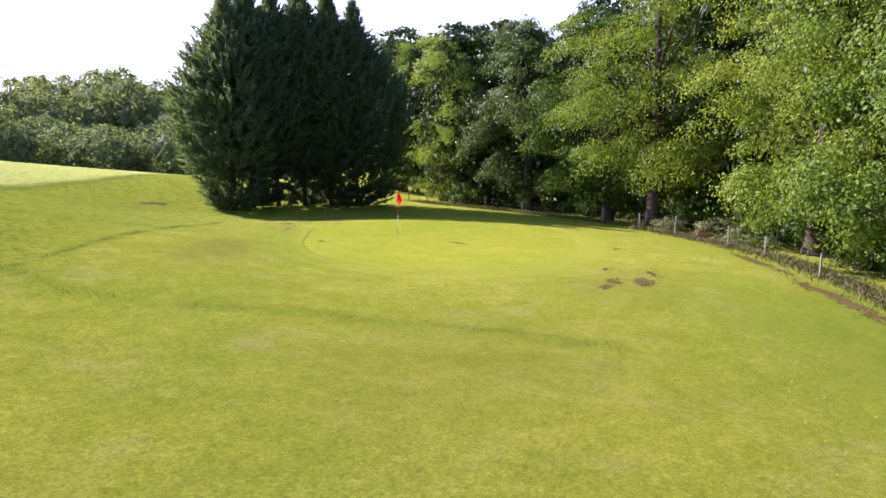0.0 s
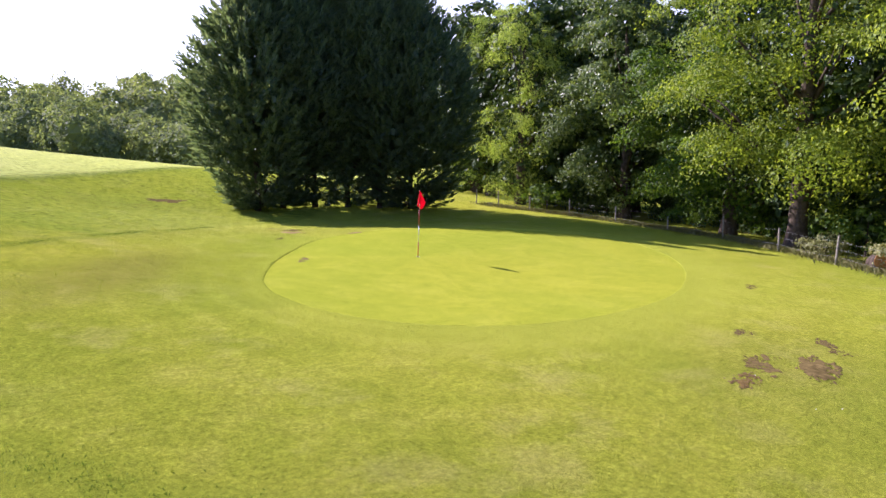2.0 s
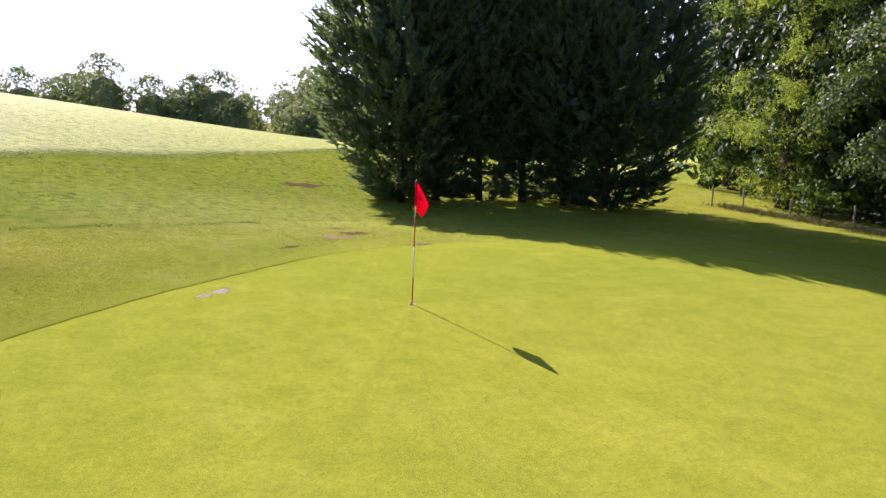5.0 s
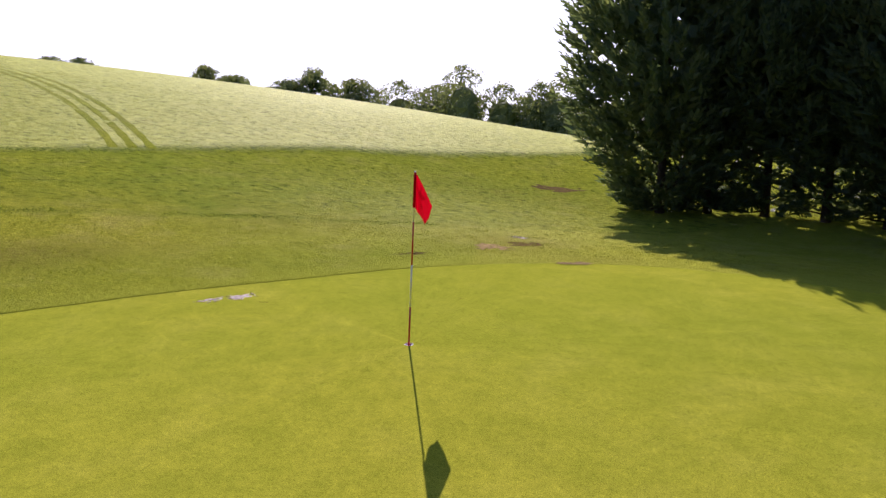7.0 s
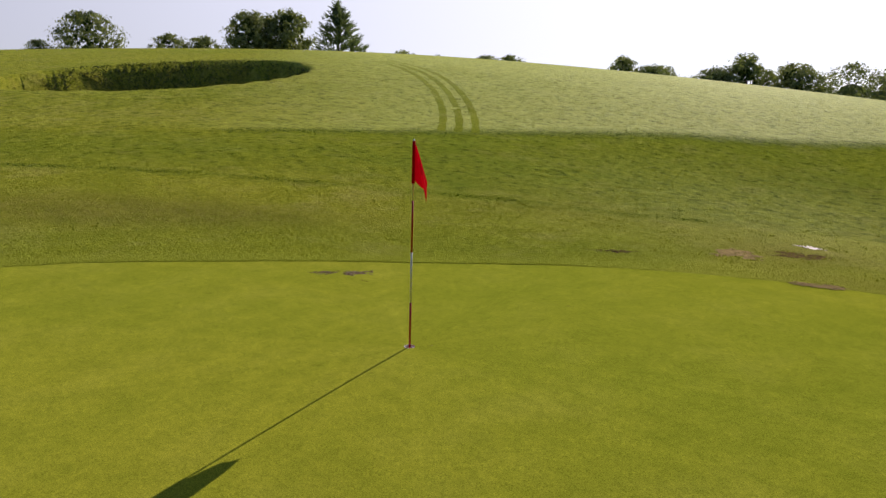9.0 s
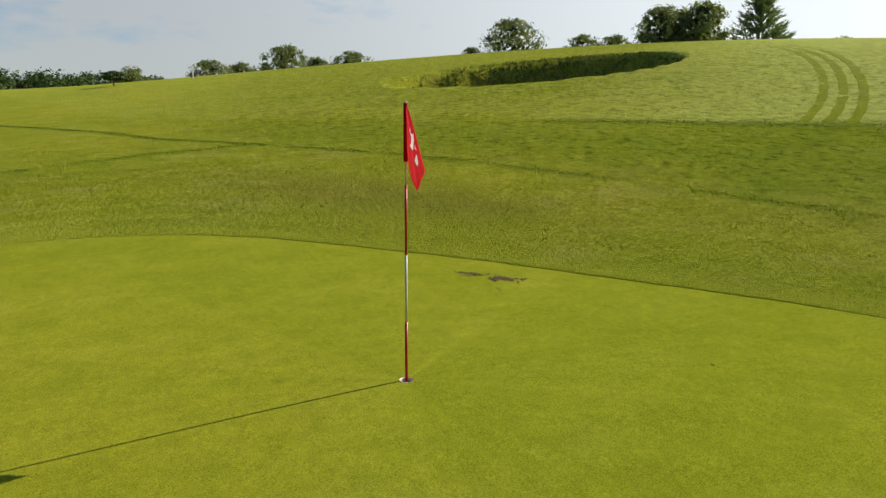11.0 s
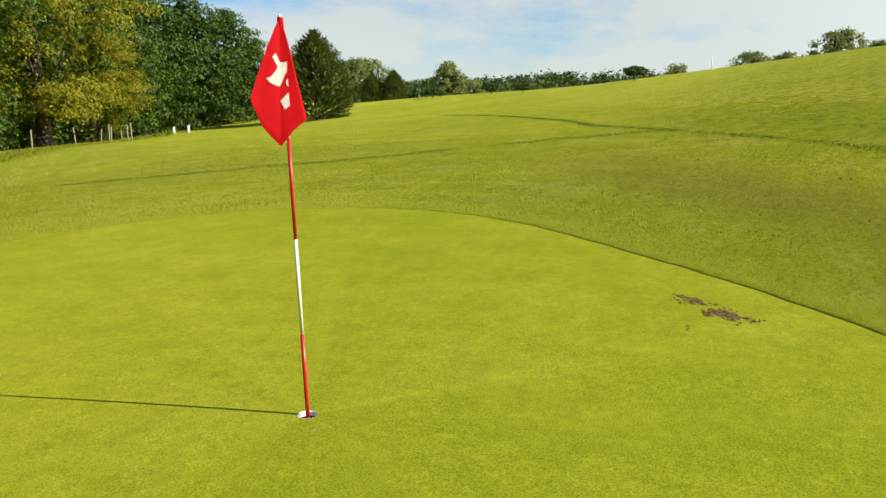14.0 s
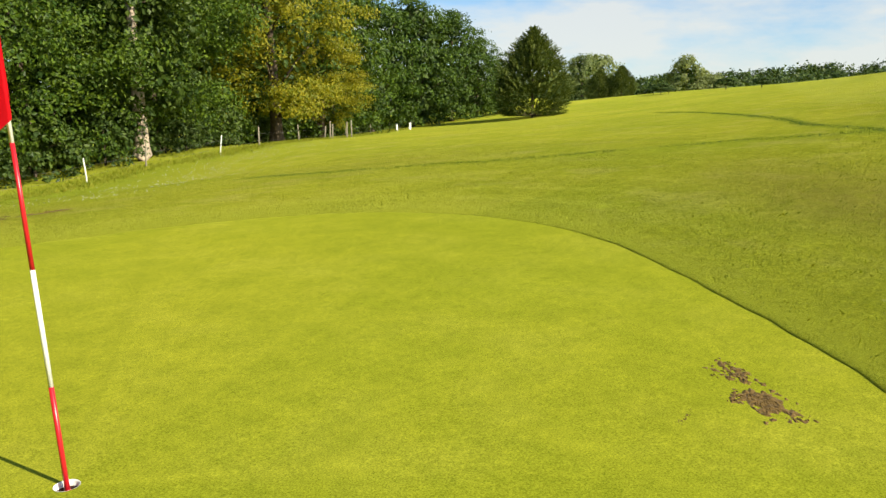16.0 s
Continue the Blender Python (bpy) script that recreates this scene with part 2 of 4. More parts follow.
# pale grey-green: the haze of distance is put into the leaf colour
LEAF_HAZE = leafy("leaf_haze", (0.125, 0.165, 0.075), (0.225, 0.265, 0.115), 0.48, 0.7)
NEEDLE = leafy("needle", (0.066, 0.108, 0.064), (0.150, 0.195, 0.112), 0.48, 0.6)
NEEDLE_SUN = leafy("needle_sunlit", (0.035, 0.065, 0.014), (0.120, 0.145, 0.028), 0.25, 0.6)
BLADE = leafy("grass_blade", (0.130, 0.180, 0.012), (0.290, 0.300, 0.040), 0.45)
BLADE_LUSH = leafy("lush_blade", (0.050, 0.095, 0.012), (0.120, 0.180, 0.022), 0.35)
BLADE_DRY = leafy("dry_blade", (0.080, 0.090, 0.022), (0.200, 0.185, 0.075), 0.12)
# tall grass darkened to give the bunker's back wall its shade
BLADE_TALL_SHADE = leafy("tall_blade_shade", (0.040, 0.062, 0.012), (0.100, 0.120, 0.026), 0.15)
PETAL = simple("clover_petal", (0.70, 0.70, 0.62), 0.7)
BARK = simple("bark", (0.085, 0.065, 0.048), 0.9, 0, 0.4, 5.0, 0.9, 0.03)
BARK_PALE = simple("pale_bark", (0.33, 0.27, 0.21), 0.85, 0, 0.35, 4.0, 0.8, 0.02)
EARTH = simple("bare_earth", (0.130, 0.094, 0.034), 0.95, 0, 0.4, 9.0, 0.5, 0.01)
EARTH_DARK = simple("damp_earth", (0.140, 0.088, 0.026), 0.5, 0, 0.45, 25.0, 0.5, 0.006)
EARTH_DARK.node_tree.nodes["Principled BSDF"].inputs["Specular IOR Level"].default_value = 0.1
EARTH_PALE = simple("dry_earth", (0.30, 0.220, 0.090), 0.95, 0, 0.3, 9.0, 0.8, 0.02)
WOOD_GREY = simple("weathered_wood", (0.26, 0.23, 0.18), 0.85, 0, 0.3, 20.0, 0.5, 0.004)
WIRE = simple("galvanised_wire", (0.22, 0.22, 0.21), 0.6, 0.6, 0.1)
PLASTIC = simple("white_plastic", (0.78, 0.78, 0.76), 0.45, 0, 0.05)
PAINT_RED = simple("red_enamel", (0.52, 0.012, 0.022), 0.32, 0, 0.1, 30.0)
PAINT_WHITE = simple("white_enamel", (0.78, 0.78, 0.75), 0.35, 0, 0.06, 30.0)
STUMP_WOOD = simple("rusty_cut_wood", (0.42, 0.20, 0.055), 0.8, 0, 0.35, 10.0, 0.6, 0.01)
RUBBER = simple("dark_liner", (0.05, 0.02, 0.018), 0.6)


def cloth(name, colour):
    m, nt, bsdf, out_ = material(name)
    weave = nt.nodes.new("ShaderNodeTexWave")
    weave.inputs["Scale"].default_value = 220.0
    nt.links.new(place(nt), weave.inputs["Vector"])
    g = grain(nt, 14.0)
    nt.links.new(ramp(nt, [(0.3, tuple(c * 0.82 for c in colour)), (0.7, colour)], g).outputs[0], bsdf.inputs["Base Color"])
    bsdf.inputs["Roughness"].default_value = 0.8
    bsdf.inputs["Specular IOR Level"].default_value = 0.15
    bumped(nt, bsdf, weave.outputs["Fac"], 0.15, 0.001)
    tr = node(nt, "ShaderNodeBsdfTranslucent")
    tr.inputs["Color"].default_value = (*colour, 1)
    mx = nt.nodes.new("ShaderNodeMixShader")
    mx.inputs[0].default_value = 0.38
    nt.links.new(bsdf.outputs[0], mx.inputs[1])
    nt.links.new(tr.outputs[0], mx.inputs[2])
    nt.links.new(mx.outputs[0], out_.inputs[0])
    return m


CLOTH_RED = cloth("red_nylon", (0.62, 0.004, 0.012))
CLOTH_WHITE = cloth("white_nylon", (0.82, 0.80, 0.78))


# ---- building helpers ----
def link(name, me, mat, parent=None, label=""):
    ob = new(name, me)
    if mat is not None and not me.materials:
        me.materials.append(mat)
    ob.parent = parent
    if label:
        tagged(ob, label)
    return ob


def part(name, bm, mat, parent, label="", smooth=False):
    me = bpy.data.meshes.new(name)
    bm.to_mesh(me)
    bm.free()
    if smooth:
        me.polygons.foreach_set("use_smooth", [True] * len(me.polygons))
    return link(name, me, mat, parent, label)


def sheet(name, verts, quads, smooth=True):
    """A mesh from arrays of corners (n, 3) and faces (m, 3 or 4)."""
    me = bpy.data.meshes.new(name)
    k = quads.shape[1]
    me.vertices.add(len(verts))
    me.vertices.foreach_set("co", np.ascontiguousarray(verts, dtype=np.float32).ravel())
    me.loops.add(quads.size)
    me.loops.foreach_set("vertex_index", np.ascontiguousarray(quads, dtype=np.int32).ravel())
    me.polygons.add(len(quads))
    me.polygons.foreach_set("loop_start", np.arange(0, quads.size, k, dtype=np.int32))
    me.polygons.foreach_set("use_smooth", np.full(len(quads), smooth))
    me.update(calc_edges=True)
    return me


def thing(name, at=(0, 0, 0), label="", category="", group="", kind=""):
    ob = new(name)
    ob.empty_display_size = 0.2
    ob.location = at
    return tagged(ob, label, category, group, kind)


def tube(bm, points, radii, sides=8, cap=True):
    """A tapered tube through points."""
    rings = []
    for i, (p, r) in enumerate(zip(points, radii)):
        a, b = Vector(points[max(i - 1, 0)]), Vector(points[min(i + 1, len(points) - 1)])
        q = (b - a).normalized().to_track_quat("Z", "Y")
        rings.append([bm.verts.new(Vector(p) + q @ Vector((r * math.cos(k * 2 * math.pi / sides), r * math.sin(k * 2 * math.pi / sides), 0))) for k in range(sides)])
    for lo, hi in zip(rings, rings[1:]):
        for k in range(sides):
            bm.faces.new((lo[k], lo[(k + 1) % sides], hi[(k + 1) % sides], hi[k]))
    if cap:
        bm.faces.new(rings[0][::-1])
        bm.faces.new(rings[-1])
    return bm


def unit(a):
    return a / (np.linalg.norm(a, axis=-1, keepdims=True) + 1e-9)


# ---- terrain ----
# Swells and dips round the green: x, y, width, height.
SWELLS = [
    (-3, 0, 6.8, -0.07), (6, 4, 6.8, 0.74), (-12, 6, 7.5, 0.63), (-10, -10, 7.5, 0.28), (3, -12, 7.5, 0.37),
    (-4, 14, 6.8, -0.23), (8, 16, 6.8, -0.76), (16, -4, 9.0, 0.46), (-1, 26, 7.5, -1.09), (-17, 15, 7.5, -0.64),
    (-6, 5, 5.2, -0.33), (-20, -12, 9.0, -0.05), (-6, -28, 7.5, -0.84), (0, 0, 2.2, 0.058),
]
# The hill, its shoulders and the far ridges.
HILLS = [
    (-28, 22, 16.5, 1.73), (-30, -4, 16.5, 0.27), (-12, 32, 15.0, 0.50), (14, 34, 16.5, 1.37), (-24, -30, 18.8, 0.84),
    (10, -34, 21.0, 0.83), (34, 8, 21.0, -0.23), (-60, 55, 31.5, 5.66), (-75, 5, 31.5, 3.40), (-15, 75, 31.5, 4.25),
    (-70, -60, 36.0, -0.26), (-120, 40, 45.0, 8.02), (-60, 120, 45.0, 2.31), (40, 90, 37.5, -2.54), (-130, -60, 45.0, 7.32), (80, -40, 52.5, -1.33),
    (-450, -130, 95.0, 18.0), (-340, -330, 95.0, 14.0), (-450, 120, 100.0, 14.0), (140, 290, 70.0, 16.0),
]
BASE = -1.665


def bunker(x, y):
    """How deep the old bunker on the hill is cut: gentle in front, steep at the back."""
    ax = np.array((0.30, 0.954))            # along its length
    dx, dy = x + 35.3, y - 14.25
    u = dx * ax[0] + dy * ax[1]
    v = -(dx * ax[1] - dy * ax[0])          # up the hill
    width = 6.8 * np.sqrt(np.clip(1 - (u / 8.6) ** 2, 0, 1)) + 0.01
    s = v / width
    front = np.clip((s + 1.0) / 0.55, 0, 1)
    rear = np.clip((1.0 - s) / 0.26, 0, 1)
    return 2.5 * (front * front * (3 - 2 * front)) * (rear * rear * (3 - 2 * rear)) * (np.abs(u) < 8.6) * np.clip((8.6 - np.abs(u)) / 1.6, 0, 1)


def height(x, y):
    x, y = np.asarray(x, float), np.asarray(y, float)
    z = np.full(np.broadcast(x, y).shape, BASE)
    for cx, cy, w, h in SWELLS + HILLS:
        z = z + h * np.exp(-((x - cx) ** 2 + (y - cy) ** 2) / (2 * w * w))
    return z - bunker(x, y)


def gz(x, y):
    return float(height(x, y))


def along(points, step):
    """Points every step metres on a line through points, with the ground's height."""
    pts = np.array(points, float)
    d = np.r_[0, np.cumsum(np.hypot(*np.diff(pts, axis=0).T))]
    s = np.arange(0, d[-1], step)
    return np.stack([np.interp(s, d, pts[:, 0]), np.interp(s, d, pts[:, 1])], 1)


def near_line(x, y, points):
    """Distance from each place to a line of points, and the side (positive on its left)."""
    best, side = np.full(x.shape, 1e9), np.zeros(x.shape)
    for (ax, ay), (bx, by) in zip(points, points[1:]):
        ex, ey = bx - ax, by - ay
        t = np.clip(((x - ax) * ex + (y - ay) * ey) / (ex * ex + ey * ey), 0, 1)
        d = np.hypot(x - ax - t * ex, y - ay - t * ey)
        s = np.sign(ex * (y - ay) - ey * (x - ax))
        closer = d < best
        best, side = np.where(closer, d, best), np.where(closer, s, side)
    return best, side


DEW_LINE = [(-60, -20), (-34.6, -9), (-22.5, 2.4), (-17.6, 8.0), (-13.9, 15.6), (-8.7, 24.2), (-2.3, 30.6), (8, 37), (40, 60)]
LOW_LINE = [(-42, -21.4), (-36, -15.4), (-30.3, -10.6), (-25.8, -7.1), (-21.4, -4.6), (-15.4, -0.2), (-12.5, 2.6), (-10.3, 4.9), (-8.6, 6.6), (-5.8, 8.9), (-3.4, 10.2), (-1.8, 11.4)]
FAIR_LINE = [(-16.9, -1.6), (-16.6, -4.6), (-15.6, -6.7), (-13.9, -8.2), (-12.7, -10.2), (-11.0, -12.3), (-9.2, -15.7)]

# The green's edge: degrees from +x, metres from the hole.
EDGE = [(0, 10.6), (20, 9.9), (45, 8.8), (64, 7.6), (76, 6.2), (87, 5.6), (100, 5.0), (115, 4.35), (139, 4.1), (150, 4.33), (162, 4.55), (177, 5.05),
        (188, 5.85), (197, 6.9), (207, 7.4), (217, 8.3), (228, 8.6), (241, 8.55), (268, 7.96), (304, 8.1), (316, 8.45), (337, 9.4), (352, 10.2)]
SEGS = 600
theta = np.arange(SEGS) * 2 * np.pi / SEGS
_ang = np.radians([a for a, _ in EDGE])
_rad = np.array([r for _, r in EDGE])
edge = np.interp(theta, np.r_[_ang[-1] - 2 * np.pi, _ang, _ang[0] + 2 * np.pi], np.r_[_rad[-1], _rad, _rad[0]])
_k = np.exp(-np.linspace(-2.5, 2.5, 81) ** 2 / 2)
edge = np.convolve(np.r_[edge[-40:], edge, edge[:40]], _k / _k.sum(), "valid")
edge = edge + 0.008 * np.sin(theta * 31) + 0.006 * np.sin(theta * 57 + 1)


def edge_at(x, y):
    return np.interp(np.arctan2(y, x) % (2 * np.pi), np.r_[theta, 2 * np.pi], np.r_[edge, edge[0]])


def ring_sheet(radii):
    """Rings of corners round the hole, as one sheet."""
    n = len(radii)
    idx = np.arange(n * SEGS).reshape(n, SEGS)
    nxt = np.roll(idx, -1, axis=1)
    quads = np.stack([idx[:-1], idx[1:], nxt[1:], nxt[:-1]], -1).reshape(-1, 4)
    r = np.concatenate(radii)
    t = np.tile(theta, n)
    return r * np.cos(t), r * np.sin(t), quads


CUP_R = 0.056
green_radii = [CUP_R + (edge - CUP_R) * s for s in np.r_[0, 0.004, 0.012, np.linspace(0.03, 0.985, 40)]] + [edge - 0.02, edge - 0.003, edge, edge + 0.008]
gx, gy, gq = ring_sheet(green_radii)
gzz = height(gx, gy)
gzz[-SEGS:] -= 0.004
green = link("putting_green", sheet("putting_green", np.stack([gx, gy, gzz], 1), gq), GREEN)
tagged(green, "closely mown yellow-green putting green with worn mottling", "putting green", kind="structure")

# Ground: one sheet from the green's lip to the horizon.
ground_radii = [edge + 0.004, edge + 0.014, edge + 0.05]
step, extra = 0.10, 0.05
while extra < 4500:
    extra += step
    ground_radii.append(edge * max(0.0, 1 - extra / 200) + extra + 7.0 * min(1.0, extra / 200))
    step = max(0.14, min(0.029 * (extra + 4), 160))
x, y, quads = ring_sheet(ground_radii)
z = height(x, y)
# the mown edge is sharp on the hill side only, and fades out elsewhere
bear = np.degrees(np.arctan2(y, x)) % 360
sharp = np.clip(np.minimum(bear - 85, 215 - bear) / 25, 0, 1)
lip = 0.003 + 0.004 * sharp
lip[:SEGS] = -0.003 - 0.003 * sharp[:SEGS]
lip[SEGS:2 * SEGS] = 0.0005 + 0.0045 * sharp[:SEGS]


def relief(px, py):
    """The small unevenness of the mown ground."""
    out_ = np.hypot(px, py) - edge_at(px, py) - 0.4
    bump = np.zeros(px.shape)
    for k in np.nonzero((np.hypot(px, py) < 60) & (out_ > 0))[0]:
        bump[k] = 0.030 * noise.noise((px[k] * 0.9, py[k] * 0.9, 0.0)) + 0.016 * noise.noise((px[k] * 2.6, py[k] * 2.6, 4.0))
    return bump * np.clip(out_ / 1.5, 0, 1)


rough = relief(x, y)
z = z + lip + rough
ground_mesh = sheet("ground", np.stack([x, y, z], 1), quads)
ground = link("ground", ground_mesh, ROUGH)
tagged(ground, "rolling fairway of mown grass, hill pale with dew and painted-in sheen", "grass ground", kind="structure")


def blot(cx, cy, rx, ry, turn=0.0):
    c, s = math.cos(radians(turn)), math.sin(radians(turn))
    u, v = ((x - cx) * c + (y - cy) * s) / rx, (-(x - cx) * s + (y - cy) * c) / ry
    return np.exp(-(u * u + v * v))


wear = np.zeros((len(x), 4), np.float32)
wear[:, 3] = np.exp(-(np.clip(np.hypot(x, y) - edge_at(x, y) - 0.25 * (1 - sharp), 0, None) / (1.9 - 1.3 * sharp)) ** 2)
dry = 0.95 * blot(-8.4, 1.4, 2.6, 1.2, 60) + 0.5 * blot(-10.6, -1.2, 2.4, 1.2, 40) + 0.7 * blot(-2.0, 22.3, 3.0, 1.6, 10) + 0.8 * blot(0.6, 9.6, 2.2, 1.5, 60)
dry += 0.45 * blot(-0.5, 21.0, 5.0, 1.5, 22) + 0.4 * blot(-7.0, 3.2, 2.6, 0.9, 55) + 0.3 * blot(-10.4, 0.5, 2.0, 0.8, 50) + 0.45 * blot(-4.0, 10.0, 4.0, 1.5, 35) + 0.5 * blot(-2, -12.3, 3.0, 1.6, 15) + 0.4 * blot(-13, -14, 4, 3) + 0.5 * blot(2.5, 7.2, 1.6, 0.8, 20)
# the bunker pit takes the same brown as the dry patches
pit = bunker(x, y)
dry += 0.95 * np.clip(pit / 0.5, 0, 1)
# dew on the hill, together with the backlit sheen painted for it
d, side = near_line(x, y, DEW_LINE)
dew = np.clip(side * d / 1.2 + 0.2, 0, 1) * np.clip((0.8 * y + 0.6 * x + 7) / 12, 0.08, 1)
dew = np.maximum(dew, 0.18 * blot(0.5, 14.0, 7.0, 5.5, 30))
low, lside = near_line(x, y, LOW_LINE)
fair, _ = near_line(x, y, FAIR_LINE)
wheels, _ = near_line(x, y, [(-7.4, 8.6), (-9.5, 10.9), (-11.4, 13.0), (-13.85, 15.9)])
# low and fair, the mowing lines, are darkened like the shade of small banks
lush = np.exp(-(d / 0.8) ** 2) * 0.8 * np.clip((x + 20) / 5, 0, 1) + np.exp(-(low / 0.35) ** 2) * 0.6 + np.exp(-(fair / 0.4) ** 2) * 0.5 + np.exp(-(wheels / 0.7) ** 2) * 0.45
lush += 0.8 * blot(12, -11, 9, 2.2, 50) + 0.25 * blot(-13, -28, 12, 3.0, 33)
lush += 0.7 * blot(18, 4, 8, 4, 65) + 0.5 * np.exp(-((np.hypot(x, y) - edge_at(x, y) - 1.5) / 2.0) ** 2) * (x < 0) * (y > -4)
lush += 0.55 * np.clip(lside * low / 1.2, 0, 1) * np.clip(-side * d / 1.2, 0, 1) * np.clip((y + 6) / 6, 0, 1)
verge, _ = near_line(x, y, [(1.0, -19.5), (-4.9, -25.0), (-12.4, -30.6), (-20.8, -35.0), (-31.0, -43.0), (-44.0, -54.0)])
lush += 0.75 * np.exp(-(verge / 3.2) ** 2)
lush += 0.6 * blot(-3, -18.5, 8, 2.6, 35) + 0.35 * blot(-1.0, 22.0, 4.5, 3.0, 40) + 0.4 * blot(-9.0, 12.0, 6.0, 2.2, 45)
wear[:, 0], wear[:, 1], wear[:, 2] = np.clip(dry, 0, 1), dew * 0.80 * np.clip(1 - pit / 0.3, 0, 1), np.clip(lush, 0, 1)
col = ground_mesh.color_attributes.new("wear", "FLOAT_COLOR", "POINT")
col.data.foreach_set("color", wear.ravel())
# sward: R how tussocky, G how far the mower has laid it
out = np.hypot(x, y) - edge_at(x, y)
sward = np.zeros((len(x), 4), np.float32)
sward[:, 0] = np.clip(0.35 + 0.5 * lside * np.clip(low / 3, 0, 1), 0, 1) * np.clip((out - 0.8) / 2.5, 0, 1) * np.clip((y + 8) / 8, 0, 1)
arc = np.clip(np.minimum(bear - 165, 330 - bear) / 25, 0, 1) * np.clip((out - 0.2) / 0.5, 0, 1) * np.clip((6.0 - out) / 3.5, 0, 1)
sward[:, 1] = arc * (0.16 + 0.50 * np.clip((255 - bear) / 40, 0.15, 1) * np.clip(np.sin(2 * np.pi * out / 1.15 + 0.9 * np.sin(theta[np.arange(len(x)) % SEGS] * 3)) * 1.6, 0, 1))
sward[:, 3] = 1
ground_mesh.color_attributes.new("sward", "FLOAT_COLOR", "POINT").data.foreach_set("color", sward.ravel())


# ---- flag ----
def flagstick():
    """Striped stick with a limp flag, leaning a little in its cup."""
    z0 = gz(0, 0)
    ob = thing("flagstick", (0, 0, z0), "red and white banded golf flagstick with a limp red flag", "flagstick")
    lean = Vector((0.093, -0.004, 2.125)).normalized()

    def up(h):
        return lean * h
    bands = [(-0.10, 0.475, PAINT_RED, 0.0115), (0.475, 1.0, PAINT_WHITE, 0.0105), (1.0, 1.53, PAINT_RED, 0.0098), (1.53, 2.10, PAINT_WHITE, 0.0085)]
    for a, b, m, r in bands:
        part("band", tube(bmesh.new(), [up(a), up(b)], [r, r - 0.0006], 14), m, ob, "red painted band" if m is PAINT_RED else "white painted band", True)
    bm = tube(bmesh.new(), [up(2.10), up(2.115), up(2.128), up(2.134)], [0.010, 0.012, 0.010, 0.003], 12)
    part("cap", bm, PAINT_WHITE, ob, "small white end cap", True)
    bm = tube(bmesh.new(), [up(-0.09), up(-0.08), up(-0.03), up(-0.02)], [0.018, 0.020, 0.020, 0.0118], 16)
    part("ferrule", bm, PAINT_RED, ob, "red ferrule seated in the cup", True)
    # cloth: folds run out from the stick and drop from its top
    us = [0.0, 0.16, 0.30, 0.44, 0.62, 0.82, 1.0]
    cx = [0.0, 0.010, 0.020, 0.080, 0.125, 0.190, 0.225]
    cy = [0.012, 0.080, 0.148, 0.090, 0.050, 0.015, -0.020]
    zb = [1.735, 1.68, 1.625, 1.560, 1.490, 1.580, 1.710]

    def cloth_at(u, v, off=0.0):
        s = min(1.0, v / 0.96) ** 0.85
        px, py, pz = np.interp(u, us, cx) * s, np.interp(u, us, cy) * s, 2.118 - v * (2.118 - np.interp(u, us, zb))
        wave = 0.010 * math.sin(9 * u + 3 * v) * v
        p = up(pz) + Vector((px + 0.4 * wave, py + wave, 0))
        return p + Vector((0.55, 0.83, 0.05)) * off

    def panel(u0, u1, vs0, vs1, nu, nv, off):
        bm = bmesh.new()
        g = [[bm.verts.new(cloth_at(u0 + (u1 - u0) * i / nu, vs0(i / nu) + (vs1(i / nu) - vs0(i / nu)) * j / nv, off)) for j in range(nv + 1)] for i in range(nu + 1)]
        for i in range(nu):
            for j in range(nv):
                bm.faces.new((g[i][j], g[i + 1][j], g[i + 1][j + 1], g[i][j + 1]))
        return bm
    flag = part("flag", panel(0, 1, lambda s: 0.0, lambda s: 1.0, 36, 28, 0), CLOTH_RED, ob, "limp red nylon flag with folds", True)
    sleeve = tube(bmesh.new(), [up(1.70), up(1.74), up(2.0), up(2.12)], [0.0165, 0.017, 0.0165, 0.0155], 14)
    part("sleeve", sleeve, CLOTH_RED, flag, "red cloth sleeve round the stick", True)
    # marks on the cloth that cannot be read: plain bars
    def patch(corners, n=8):
        a, b, c, d = (np.array(k) for k in corners)
        bm = bmesh.new()
        g = []
        for i in range(n + 1):
            row_ = []
            for j in range(n + 1):
                p, q = i / n, j / n
                u, v = (a * (1 - p) + b * p) * (1 - q) + (d * (1 - p) + c * p) * q
                row_.append(bm.verts.new(cloth_at(u, v, 0.004)))
            g.append(row_)
        for i in range(n):
            for j in range(n):
                bm.faces.new((g[i][j], g[i + 1][j], g[i + 1][j + 1], g[i][j + 1]))
        return bm
    for corners in ([(0.84, 0.37), (0.77, 0.31), (0.40, 0.40), (0.68, 0.40)], [(0.68, 0.402), (0.40, 0.402), (0.42, 0.475), (0.60, 0.45)],
                    [(0.68, 0.404), (0.42, 0.478), (0.75, 0.575), (0.88, 0.60)], [(0.43, 0.54), (0.42, 0.54), (0.42, 0.615), (0.46, 0.565)],
                    [(0.62, 0.645), (0.43, 0.66), (0.435, 0.77), (0.53, 0.755)]):
        part("mark", patch(corners), CLOTH_WHITE, flag, "white bar sewn on the cloth", True)
    return ob


